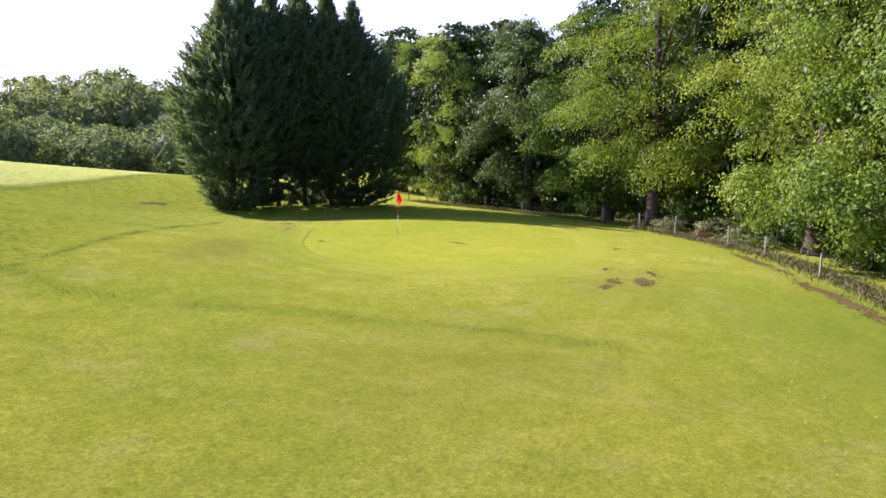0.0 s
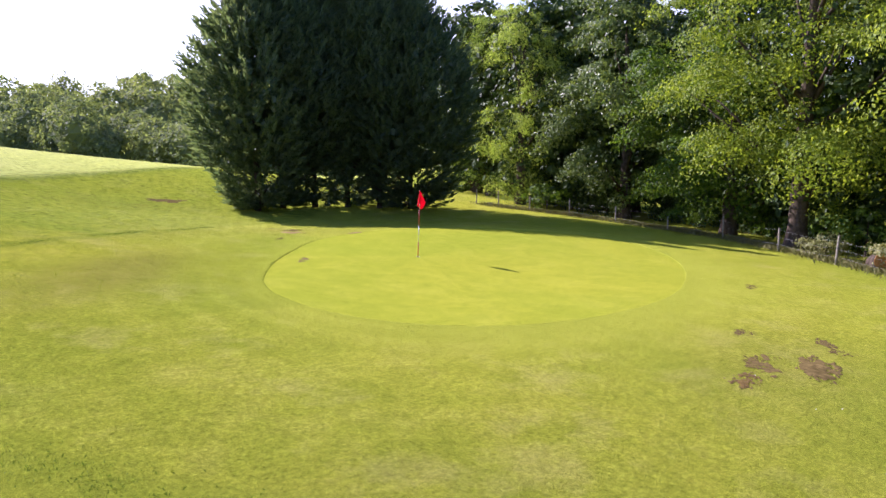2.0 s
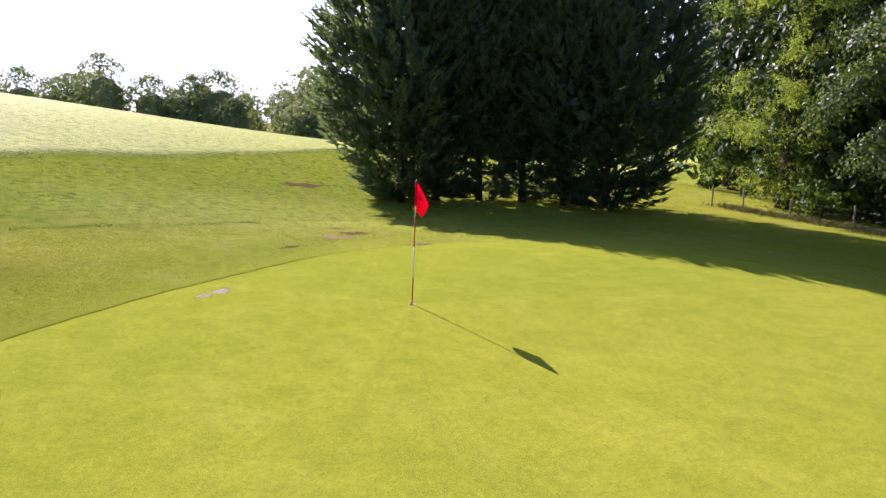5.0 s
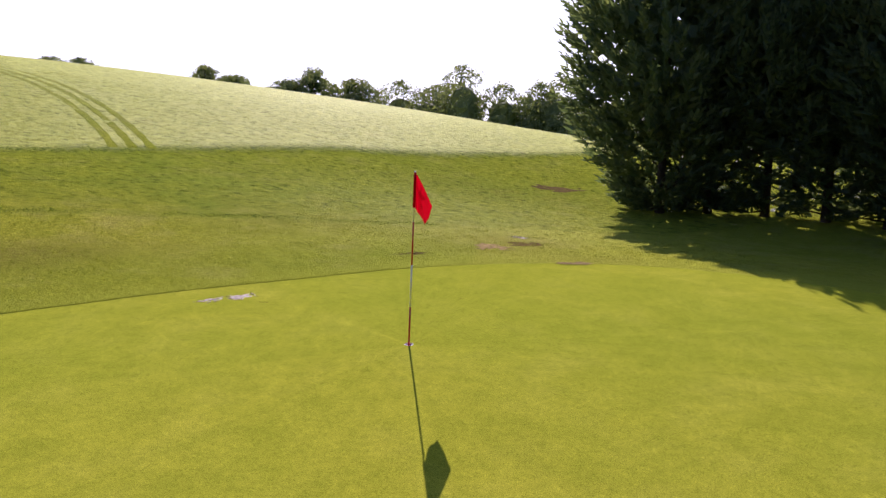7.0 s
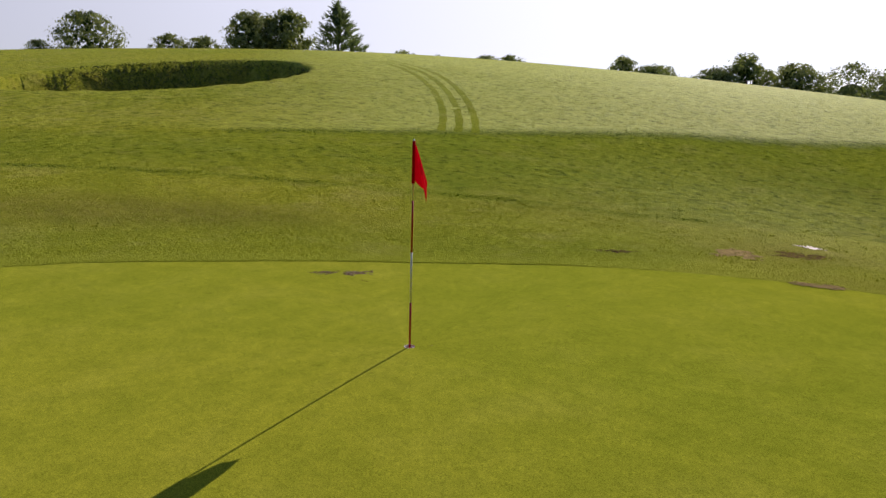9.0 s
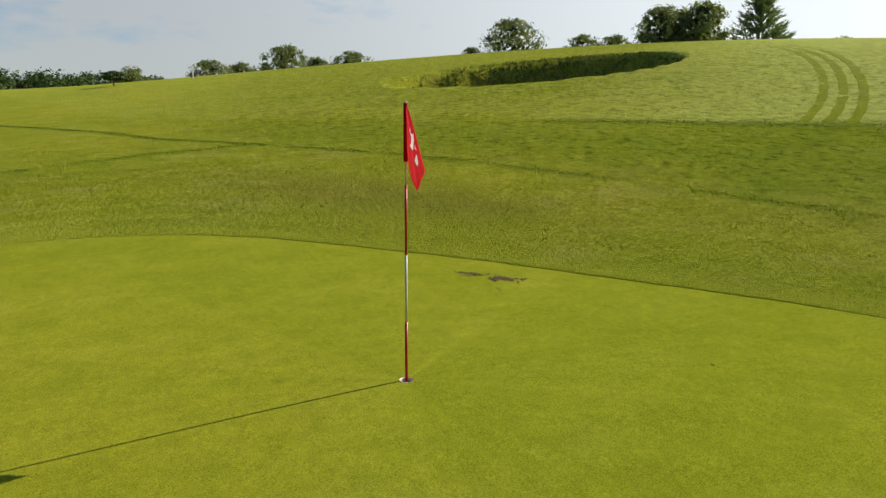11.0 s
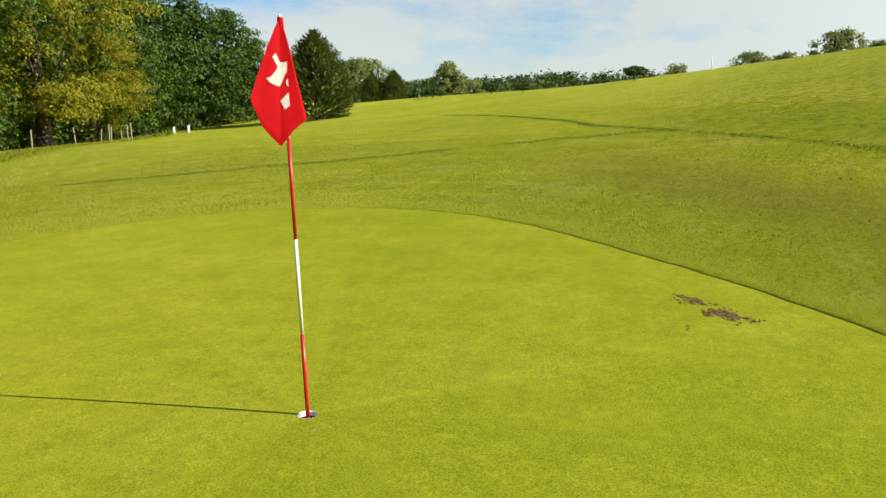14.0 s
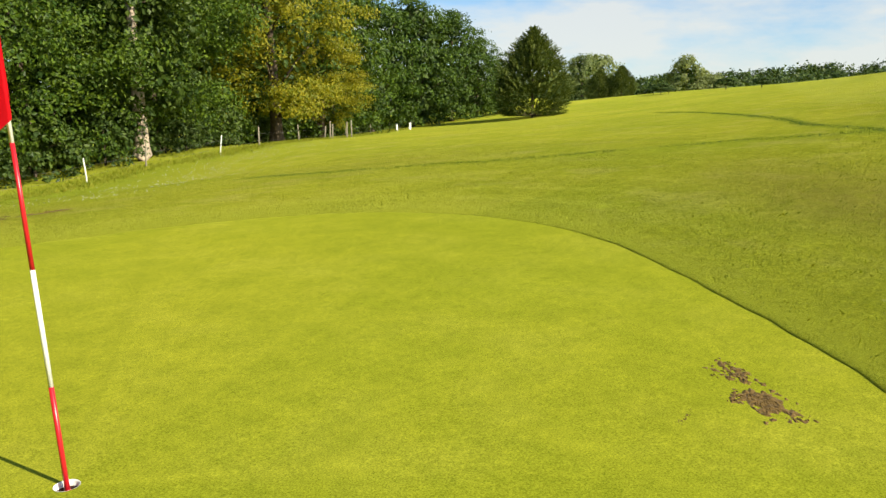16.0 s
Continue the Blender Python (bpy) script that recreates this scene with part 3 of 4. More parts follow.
def hole_cup():
    z0 = gz(0, 0)
    ob = thing("hole_cup", (0, 0, z0), "white plastic hole cup sunk in the green", "golf hole")
    bm = bmesh.new()
    prof = [(0.0565, 0.0015), (0.0535, 0.0015), (0.0530, -0.008), (0.0520, -0.028)]
    n = 40
    rings = [[bm.verts.new((r * math.cos(k * 2 * math.pi / n), r * math.sin(k * 2 * math.pi / n), h)) for k in range(n)] for r, h in prof]
    for lo, hi in zip(rings, rings[1:]):
        for k in range(n):
            bm.faces.new((lo[k], hi[k], hi[(k + 1) % n], lo[(k + 1) % n]))
    part("rim", bm, PAINT_WHITE, ob, "white painted rim", True)
    bm = bmesh.new()
    rings = [[bm.verts.new((r * math.cos(k * 2 * math.pi / n), r * math.sin(k * 2 * math.pi / n), h)) for k in range(n)] for r, h in [(0.052, -0.028), (0.051, -0.13), (0.002, -0.131)]]
    for lo, hi in zip(rings, rings[1:]):
        for k in range(n):
            bm.faces.new((lo[k], hi[k], hi[(k + 1) % n], lo[(k + 1) % n]))
    part("liner", bm, RUBBER, ob, "dark liner inside the cup", True)


flagstick()
hole_cup()


# ---- trees ----
def leaves(rng, at, facing, size, slim=0.55, tilt=0.8):
    """One small folded leaf at each place, turned roughly as facing says."""
    n = len(at)
    nor = unit(facing + rng.normal(0, tilt, (n, 3)) * 0.8)
    a = unit(np.cross(nor, rng.normal(0, 1, (n, 3))))
    b = np.cross(nor, a)
    L = (size * rng.uniform(0.65, 1.35, n))[:, None]
    v = np.stack([at - a * L * 0.5, at + b * L * slim * 0.5 + nor * L * 0.08, at + a * L * 0.5, at - b * L * slim * 0.5 + nor * L * 0.08], 1)
    return v.reshape(-1, 3), np.arange(4 * n).reshape(n, 4)


def crown_clumps(rng, count, radius, low, top, lump=0.22, wide=0.45, spread_out=1.0):
    """Clump places and outward directions on a lumpy crown from low to top, widest at the share wide of its height."""
    s = rng.uniform(0, 1, count) ** 0.9
    a = rng.uniform(0, 2 * np.pi, count)
    prof = np.where(s < wide, np.sqrt(np.clip(1 - ((wide - s) / wide) ** 2 * 0.75, 0, 1)), np.sqrt(np.clip(1 - ((s - wide) / (1 - wide)) ** 2, 0, 1)))
    bump = 1 + lump * (np.sin(3 * a + 5 * s + rng.uniform(0, 6)) * 0.5 + np.sin(5 * a - 9 * s + rng.uniform(0, 6)) * 0.5) + rng.normal(0, 0.09, count)
    shell = np.where(rng.uniform(0, 1, count) < 0.8, rng.uniform(0.82, 1.04, count), rng.uniform(0.35, 0.85, count))
    r = radius * prof * bump * shell * spread_out
    p = np.stack([r * np.cos(a), r * np.sin(a), low + (top - low) * s], 1)
    nor = unit(np.stack([np.cos(a), np.sin(a), (s - wide) * 1.6], 1))
    return p, nor


def broadleaf(name, mat, seed, tall, radius, low=0.6, clumps=260, per=90, leaf=0.14, clump=0.55, droop=0.0, flat=0.45, bark=BARK, trunk_r=None, wide=0.45, slim=0.55, label="", lump=0.22, limbs=12, fill=1500, boughs=0):
    """A tree at the origin: tapered trunk with limbs, and a crown of leaf clumps."""
    rng = np.random.default_rng(seed)
    ob = thing(name, (0, 0, 0), label, "tree")
    tr = trunk_r or 0.022 * tall
    p, nor = crown_clumps(rng, clumps, radius, low, tall - clump * 0.5, lump, wide)
    if boughs:
        # clumps gather on boughs, with shaded hollows between them
        bp, bn = crown_clumps(rng, boughs * 4, radius, low + 0.3, tall - clump, lump, wide)
        keep = [0]
        for i in range(1, len(bp)):
            if len(keep) < boughs and np.linalg.norm(bp[keep] - bp[i], axis=1).min() > radius * 0.36:
                keep.append(i)
        bp, bn = bp[keep], bn[keep]
        own = rng.integers(0, len(bp), clumps)
        away = rng.normal(0, 1, (clumps, 3)) * (radius * 0.15, radius * 0.15, radius * 0.11)
        p = bp[own] * (0.97, 0.97, 1) + away - bn[own] * (np.abs(away).sum(1) * 0.35)[:, None]
        p[:, 2] = np.clip(p[:, 2], low, tall)
        nor = unit(bn[own] + away / (radius * 0.3))
    bm = bmesh.new()
    bend = rng.normal(0, 0.02 * tall, 2)
    line = [(bend[0] * s * s, bend[1] * s * s, s * tall * 0.9) for s in (0, 0.02, 0.06, 0.25, 0.5, 0.75, 1.0)]
    line[0] = (0, 0, -0.35)
    tube(bm, line, [tr * 1.7, tr * 1.35, tr * 1.05, tr * 0.9, tr * 0.62, tr * 0.35, 0.02], 9)
    part("trunk", bm, bark, ob, "tapered trunk", True)
    for i in rng.choice(len(p), limbs, replace=False):
        q = p[i] * (0.92, 0.92, 1)
        s0 = max(0.1, min(0.85, q[2] / tall * 0.9 - 0.16))
        start = Vector((bend[0] * s0 * s0, bend[1] * s0 * s0, s0 * tall * 0.9))
        mid = start.lerp(Vector(q), 0.5) + Vector((0, 0, 0.06 * tall * (0.5 - droop)))
        part("limb", tube(bmesh.new(), [start, mid, Vector(q)], [tr * 0.33, tr * 0.18, 0.012], 5), bark, ob, "", True)
    c = np.repeat(p, per, axis=0)
    n = np.repeat(nor, per, axis=0)
    spread = clump * rng.uniform(0.6, 1.3, (len(p), 1)).repeat(per, axis=0)
    off = unit(rng.normal(0, 1, c.shape)) * rng.uniform(0, 1, (len(c), 1)) ** 0.42 * spread * rng.uniform(0.7, 1.1, (len(c), 1))
    off[:, 2] *= flat
    out_ = (off * n).sum(1)
    off += n * (1, 1, 0) * (out_ * 0.45)[:, None]
    off[:, 2] -= droop * np.clip(out_, -0.3, None) + droop * 0.2 * np.hypot(off[:, 0], off[:, 1])
    at = c + off
    at[:, 2] = np.maximum(at[:, 2], 0.08)
    face = unit(off) * 0.9 + n * 0.35 + np.array((0, 0, 0.45))
    v, q = leaves(rng, at, face, leaf, slim, 0.5)
    # inner leaves get a darker green, imitating the shade inside the crown
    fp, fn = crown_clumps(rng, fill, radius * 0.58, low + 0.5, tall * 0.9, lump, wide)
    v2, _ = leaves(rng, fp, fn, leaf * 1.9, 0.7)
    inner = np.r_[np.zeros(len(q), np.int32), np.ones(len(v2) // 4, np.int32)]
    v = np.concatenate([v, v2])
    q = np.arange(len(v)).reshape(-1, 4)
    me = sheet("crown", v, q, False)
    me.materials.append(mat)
    me.materials.append(LEAF_DARK_AND_SHADE)
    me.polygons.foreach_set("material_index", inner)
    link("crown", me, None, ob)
    return ob


def conifer(name, seed, tall, radius, mat, label, tips=900, blades=15, skirt=0.8, spray=0.50, wide=0.25, bark=BARK, hollow=0.0, taper=0.85, foot=0.42, sweep=1.1, spire=0.0):
    """A dense cypress: upswept branches ending in feathery sprays, trunk bare under the skirt."""
    rng = np.random.default_rng(seed)
    ob = thing(name, (0, 0, 0), label, "tree")
    s = rng.uniform(0, 1, tips) ** 1.05
    a = rng.uniform(0, 2 * np.pi, tips)
    top = 0.87 if spire else 1.0
    q = np.clip((s - wide) / (top - wide), 0, 1)
    prof = np.where(s < wide, foot + (1 - foot) * np.sin(np.clip(s / wide, 0, 1) * np.pi / 2), np.clip(1 - q ** 1.7, 0, 1) ** taper)
    prof = np.maximum(prof, spire * np.clip((1 - s) / 0.22, 0, 1) * (s > wide))
    r = radius * prof * (1 + 0.12 * np.sin(4 * a + 6 * s) + rng.normal(0, 0.07, tips)) * np.where(rng.uniform(0, 1, tips) < 0.8, 1.0, rng.uniform(0.4, 0.9, tips))
    tip = np.stack([r * np.cos(a), r * np.sin(a), skirt + (tall - skirt) * s], 1)
    kept = rng.uniform(0, 1, tips) > hollow * np.clip((3.6 - tip[:, 2]) / 1.2, 0, 1)
    tip, a, s, r = tip[kept], a[kept], s[kept], r[kept]
    tips = len(tip)
    rise = 0.30 + sweep * s + rng.normal(0, 0.15, tips)
    dirn = unit(np.stack([np.cos(a), np.sin(a), rise], 1))
    bm = bmesh.new()
    tube(bm, [(0, 0, -0.3), (0, 0, 0.1), (0.03, 0.02, tall * 0.3), (0, 0, tall * 0.92)], [0.26, 0.19, 0.14, 0.015], 9)
    part("trunk", bm, bark, ob, "bare fluted trunk under the skirt", True)
    for i in np.argsort(tip[:, 2])[: tips // 6: 12]:
        q = Vector(tip[i])
        start = Vector((0, 0, max(0.25, q.z - 0.55 * math.hypot(q.x, q.y))))
        part("limb", tube(bmesh.new(), [start, start.lerp(q, 0.5) - Vector((0, 0, 0.12)), q], [0.045, 0.028, 0.008], 5), bark, ob, "", True)
    # each tip is a flat frond: leaflets fork off its axis and shorten towards the point
    d = np.repeat(dirn, blades, axis=0)
    across = np.repeat(unit(np.cross(dirn, rng.normal(0, 1, dirn.shape))), blades, axis=0)
    reach = np.repeat(spray * rng.uniform(0.75, 1.5, tips) * np.where((s > 0.86) & (spire > 0), 0.7, 1.0), blades)
    k = np.tile(np.linspace(-1.5, 0.75, blades), tips) + rng.normal(0, 0.06, len(d))
    hand = np.tile(np.where(np.arange(blades) % 2, 1.0, -1.0), tips)
    fork = np.clip(0.95 - 0.75 * (k + 1.5) / 2.25, 0.05, 1)[:, None]
    at = np.repeat(tip, blades, axis=0) + d * (k * reach)[:, None] + rng.normal(0, 0.10, d.shape) * spray
    d = unit(d + across * hand[:, None] * fork + rng.normal(0, 0.16, d.shape))
    side_ = unit(np.cross(d, rng.normal(0, 1, d.shape)))
    L = (reach * (0.95 - 0.22 * k) * rng.uniform(0.7, 1.1, len(d)))[:, None]
    v = np.stack([at - d * L * 0.3, at + side_ * L * 0.12, at + d * L * 0.62, at - side_ * L * 0.12], 1).reshape(-1, 3)
    inner = (tip * (0.78, 0.78, 0.97))[tip[:, 2] > 2.9]
    inner = np.concatenate([inner, (inner * (0.82, 0.82, 0.985))[::2]])
    v2, _ = leaves(rng, inner, unit(inner * (1, 1, 0)), 0.62, 0.62)
    v = np.concatenate([v, v2])
    v[:, 2] = np.maximum(v[:, 2], 0.12)
    link("crown", sheet("crown", v, np.arange(len(v)).reshape(-1, 4), False), mat, ob)
    return ob


def stand(ob, px, py, turn=0.0, size=1.0, tall=1.0, sink=0.0):
    ob.matrix_basis = Matrix.Translation((px, py, gz(px, py) - sink)) @ Matrix.Rotation(radians(turn), 4, "Z") @ Matrix.Diagonal((size, size, size * tall, 1))
    return ob


def again(ob, px, py, turn, size=1.0, tall=1.0, label="", group=""):
    base = ob.scale.copy()
    ob.scale = (1, 1, 1)
    c = copy_thing(ob, Matrix.Translation((px, py, gz(px, py))) @ Matrix.Rotation(radians(turn), 4, "Z") @ Matrix.Diagonal((size, size, size * tall, 1)))
    ob.scale = base
    return tagged(c, label, group=group)


# Row of cypresses behind the green
row = [(5.6, 21.1, 15.2, 3.45), (7.5, 21.5, 16.6, 3.4), (9.6, 21.2, 16.2, 3.3), (11.6, 20.5, 16.8, 3.3), (13.4, 19.5, 16.3, 3.5), (15.1, 18.4, 15.4, 4.2)]
for i, (px, py, tall, rad) in enumerate(row):
    ob = conifer("cypress", 20 + i, tall, rad, NEEDLE, "tall dark cypress with feathery upswept sprays, in a dense row", tips=1700, blades=18, skirt=0.3, spray=0.46, wide=0.42, hollow=0.30 if i in (0, 5) else 0.68, taper=0.66, spire=0.34)
    tagged(stand(ob, px, py, 40 * i), group="cypresses behind the green")

# Wood along the fence, beyond the green
WOOD = "wood beyond the fence"
light_tree = broadleaf("willow", LEAF_WILLOW, 41, 15.5, 3.9, 0.3, 260, 110, 0.17, 0.66, 0.45, 1.0, wide=0.32, slim=0.32, boughs=40, label="light green willowy tree, leafy to the ground")
tagged(stand(light_tree, 26.0, 18.5), group=WOOD)
deep = broadleaf("oak", LEAF_OAK, 42, 16.5, 5.0, 0.6, 150, 230, 0.20, 1.05, 0.5, 0.65, wide=0.38, boughs=40, label="dark green oak with dense hanging foliage")
tagged(stand(deep, 27.0, 10.0), group=WOOD)
beech = broadleaf("beech", LEAF_BRIGHT, 43, 18.0, 5.4, 1.7, 160, 300, 0.15, 1.35, 0.75, 0.55, wide=0.34, boughs=34, label="sunlit beech with layered yellow-green branches")
tagged(stand(beech, 18.4, -4.6), group=WOOD)
maple = broadleaf("maple", LEAF_MID, 44, 16.5, 5.3, 0.5, 150, 220, 0.18, 1.25, 0.45, 0.42, wide=0.36, boughs=40, label="green field maple with broad leafy boughs")
tagged(stand(maple, 23.5, 1.0, 50), group=WOOD)
fresh = broadleaf("oak", LEAF_FRESH, 46, 17.0, 5.4, 0.9, 170, 300, 0.17, 1.15, 0.45, 0.75, wide=0.36, slim=0.62, lump=0.3, boughs=40, label="fresh green oak with large sunlit leaf clusters")
tagged(stand(fresh, 3.8, -21.6, 210), group=WOOD)
# rear trees have darker leaves, so the wood's inner shade is in the colour
rear = broadleaf("wood_tree", LEAF_DARK_AND_SHADE, 45, 16.0, 5.2, 0.4, 210, 22, 0.50, 1.0, 0.1, 0.5, wide=0.4, fill=700, limbs=6, label="tree standing deeper in the wood, shade put into its leaf colour")
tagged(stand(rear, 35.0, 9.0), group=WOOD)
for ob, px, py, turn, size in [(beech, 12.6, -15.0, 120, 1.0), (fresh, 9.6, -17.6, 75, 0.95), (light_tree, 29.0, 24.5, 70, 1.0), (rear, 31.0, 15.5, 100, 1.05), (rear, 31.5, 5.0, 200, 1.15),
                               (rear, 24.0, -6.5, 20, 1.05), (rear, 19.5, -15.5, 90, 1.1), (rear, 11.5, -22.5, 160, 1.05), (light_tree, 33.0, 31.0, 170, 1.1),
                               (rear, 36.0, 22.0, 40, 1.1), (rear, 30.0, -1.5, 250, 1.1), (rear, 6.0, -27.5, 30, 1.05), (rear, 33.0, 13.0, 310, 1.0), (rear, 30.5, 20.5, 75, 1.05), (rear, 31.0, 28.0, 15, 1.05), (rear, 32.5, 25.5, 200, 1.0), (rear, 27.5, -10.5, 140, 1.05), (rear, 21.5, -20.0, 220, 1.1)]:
    again(ob, px, py, turn, size)

# Wood along the fence, on the way back down the fairway
lit = broadleaf("oak", LEAF_WOOD, 50, 15.5, 6.2, 1.9, 240, 170, 0.19, 1.15, 0.35, 0.55, bark=BARK_PALE, trunk_r=0.36, wide=0.4, limbs=0, fill=2200, boughs=34, label="large green oak with a pale sunlit trunk")
tagged(stand(lit, -13.6, -34.6, 0), group="oaks by the fence")
hang = broadleaf("oak", LEAF_WOOD, 53, 15.5, 6.0, 0.9, 190, 180, 0.19, 1.1, 0.4, 0.55, trunk_r=0.32, wide=0.38, limbs=6, fill=2000, boughs=34, label="large green oak hanging low over the fence")
tagged(stand(hang, -17.0, -41.5, 40), group="oaks by the fence")
oak = broadleaf("oak", LEAF_WOOD, 51, 15.5, 5.8, 0.3, 190, 57, 0.34, 1.2, 0.25, 0.6, trunk_r=0.30, wide=0.4, label="green oak in the wood behind the fence")
tagged(stand(oak, -31.5, -55.0, 80), group="oaks by the fence")
gold = broadleaf("oak", LEAF_GOLD, 52, 15.5, 5.6, 1.8, 260, 150, 0.19, 1.15, 0.25, 0.5, wide=0.4, boughs=34, label="oak with yellowing young foliage")
tagged(stand(gold, -26.8, -43.5, 0, 1.22), group="oaks by the fence")
for px, py, turn, size in [(-8.4, -35.2, 130, 1.0), (-3.0, -30.4, 220, 0.95)]:
    again(hang, px, py, turn, size, 1.0, "large green oak overhanging the fence")
for px, py, turn, size in [(-33.5, -52.5, 10, 0.98), (-41.0, -57.0, 170, 1.0), (-49.5, -61.5, 260, 1.0),
                           (-57.5, -63.5, 330, 1.0), (-66.0, -65.5, 40, 0.92), (-71.5, -66.0, 110, 0.70), (-75.5, -66.0, 190, 0.50), (-62.0, -67.5, 230, 0.95)]:
    again(oak, px, py, turn, size, 1.0, "green oak in the wood behind the fence")
again(gold, -34.5, -49.0, 140, 0.72, 0.9)
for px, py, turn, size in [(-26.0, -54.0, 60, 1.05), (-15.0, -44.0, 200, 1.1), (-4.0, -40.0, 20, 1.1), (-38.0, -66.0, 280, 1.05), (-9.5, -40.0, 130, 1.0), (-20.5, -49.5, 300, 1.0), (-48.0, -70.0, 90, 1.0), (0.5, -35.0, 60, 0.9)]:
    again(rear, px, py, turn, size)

# Undergrowth behind both fences, mostly in dark leaves that imitate shade under crowns
shrub = broadleaf("shrub", LEAF_DARK_AND_SHADE, 55, 2.6, 1.7, 0.1, 60, 21, 0.21, 0.45, 0.1, 0.6, limbs=3, fill=90, trunk_r=0.05, label="dark leafy shrub in the undergrowth")
bramble = broadleaf("shrub", LEAF_MID, 56, 2.0, 1.6, 0.1, 60, 21, 0.20, 0.42, 0.1, 0.6, limbs=3, fill=90, trunk_r=0.05, label="green bramble bush by the fence")
pale = broadleaf("shrub", LEAF_PALE, 57, 1.3, 1.1, 0.05, 60, 40, 0.12, 0.35, 0.1, 0.6, limbs=3, fill=80, trunk_r=0.03, label="pale flowering bramble bush by the fence")
UNDER = "undergrowth"
stand(shrub, 28.0, 14.5)
stand(bramble, 25.5, 15.5)
stand(pale, 14.9, -9.8)
again(pale, 16.3, -6.6, 80, 0.8)
again(pale, 13.4, -11.6, 190, 0.75)
dice = np.random.default_rng(58)
for px, py in along([(2.5, -21.5), (11.0, -14.0), (15.5, -9.5), (18.5, -4.5), (22.5, 0.5), (25.0, 5.0), (26.5, 10.0), (26.5, 15.0), (25.0, 19.5)], 1.9):
    again(shrub if dice.uniform() < 0.65 else bramble, px + dice.normal(2.6, 0.8), py + dice.normal(-1.2, 0.8), dice.uniform(0, 360), dice.uniform(0.6, 1.2))
for px, py in along([(0.5, -25.0), (-5.0, -29.0), (-9.5, -31.8), (-17.0, -36.0), (-25.0, -42.5), (-33.0, -48.5), (-43.0, -56.0), (-55.0, -62.5)], 2.4):
    again(shrub if dice.uniform() < 0.9 else bramble, px + dice.normal(0.3, 0.6), py + dice.normal(-2.3, 0.7), dice.uniform(0, 360), dice.uniform(0.7, 1.2))

# Lone cypress and the dark shrub group further down
lone = conifer("cypress", 61, 10.0, 4.3, NEEDLE_SUN, "lone bushy cypress standing on the fairway", tips=1700, blades=13, skirt=0.3, spray=0.42, wide=0.30, taper=0.95, foot=0.72, sweep=0.6)
stand(lone, -62.0, -48.4, 0, 0.95)
again(lone, -124.2, -77.0, 60, 0.62, 1.0, "dark rounded cypress beside the far fairway")
again(lone, -122.2, -80.9, 160, 0.62, 0.95, "dark rounded cypress beside the far fairway")
spiky = conifer("cypress", 62, 12.0, 4.6, NEEDLE, "spiky dark cypress on the hill's crest", tips=330, blades=15, skirt=0.4, spray=0.75, wide=0.16, taper=1.15, foot=0.8, sweep=0.45)
stand(spiky, -87.0, 68.0, 30, 1.0)

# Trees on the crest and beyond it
far_a = broadleaf("far_tree", LEAF_HAZE, 71, 10.0, 4.6, 0.5, 150, 36, 0.42, 0.95, 0.1, 0.8, limbs=8, fill=300, label="small round tree on the skyline")
far_b = broadleaf("far_tree", LEAF_HAZE, 72, 10.0, 3.4, 0.4, 150, 36, 0.40, 0.85, 0.1, 0.85, limbs=8, fill=300, label="upright leafy tree on the skyline", wide=0.4)
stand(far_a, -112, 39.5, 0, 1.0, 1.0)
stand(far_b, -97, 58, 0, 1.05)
SKYLINE = [
    ("a", -114, 33, 0.45, 1.2), ("a", -107, 50, 0.72, 1.0), ("a", -105, 54.5, 0.72, 1.0), ("b", -95, 64, 1.17, 1.0), ("b", -98, 62, 1.1, 1.0),
    ("a", -104, 98, 1.1, 1.2), ("b", -99, 103, 0.9, 1.4), ("a", -69, 83, 0.55, 1.0), ("a", -66, 85, 0.57, 1.0), ("b", -58, 105, 0.93, 1.0), ("a", -54, 107, 0.8, 1.0),
    ("a", -65, 156, 1.3, 1.1), ("b", -59, 163, 1.8, 1.0), ("a", -50, 166, 1.5, 1.05), ("a", -76, 154, 1.3, 1.2), ("b", -64, 158, 1.5, 1.0),
    ("a", -155, -12, 1.0, 1.0), ("a", -160, -6, 1.05, 1.0), ("a", -145, 3, 1.12, 1.0), ("b", -145, 9, 0.9, 1.0), ("a", -144, 16, 1.0, 1.0),
    ("b", -222, -38, 1.8, 1.0), ("b", -228, -118, 2.2, 1.0), ("a", -164, -110, 1.6, 1.05), ("b", -136, -95, 1.2, 1.0), ("b", -233, -112, 1.6, 1.0),
]
low_bush = broadleaf("bush", LEAF_DARK_AND_SHADE, 73, 2.2, 1.7, 0.9, 60, 30, 0.30, 0.45, 0.0, 0.4, limbs=3, fill=40, trunk_r=0.09, label="small clipped bush on the fairway")
stand(low_bush, -92.0, -40.5, 0, 0.72)
for px, py, size in [(-81.0, -31.2, 0.55), (-72.5, -15.6, 0.70), (-96.5, -52.5, 0.75), (-98.0, -54.6, 0.55), (-95.0, -50.4, 0.45)]:
    again(low_bush, px, py, 40 * size, size)
for i, (sort, px, py, size, tall) in enumerate(SKYLINE):
    again(far_a if sort == "a" else far_b, px, py, 47 * i, size, tall)


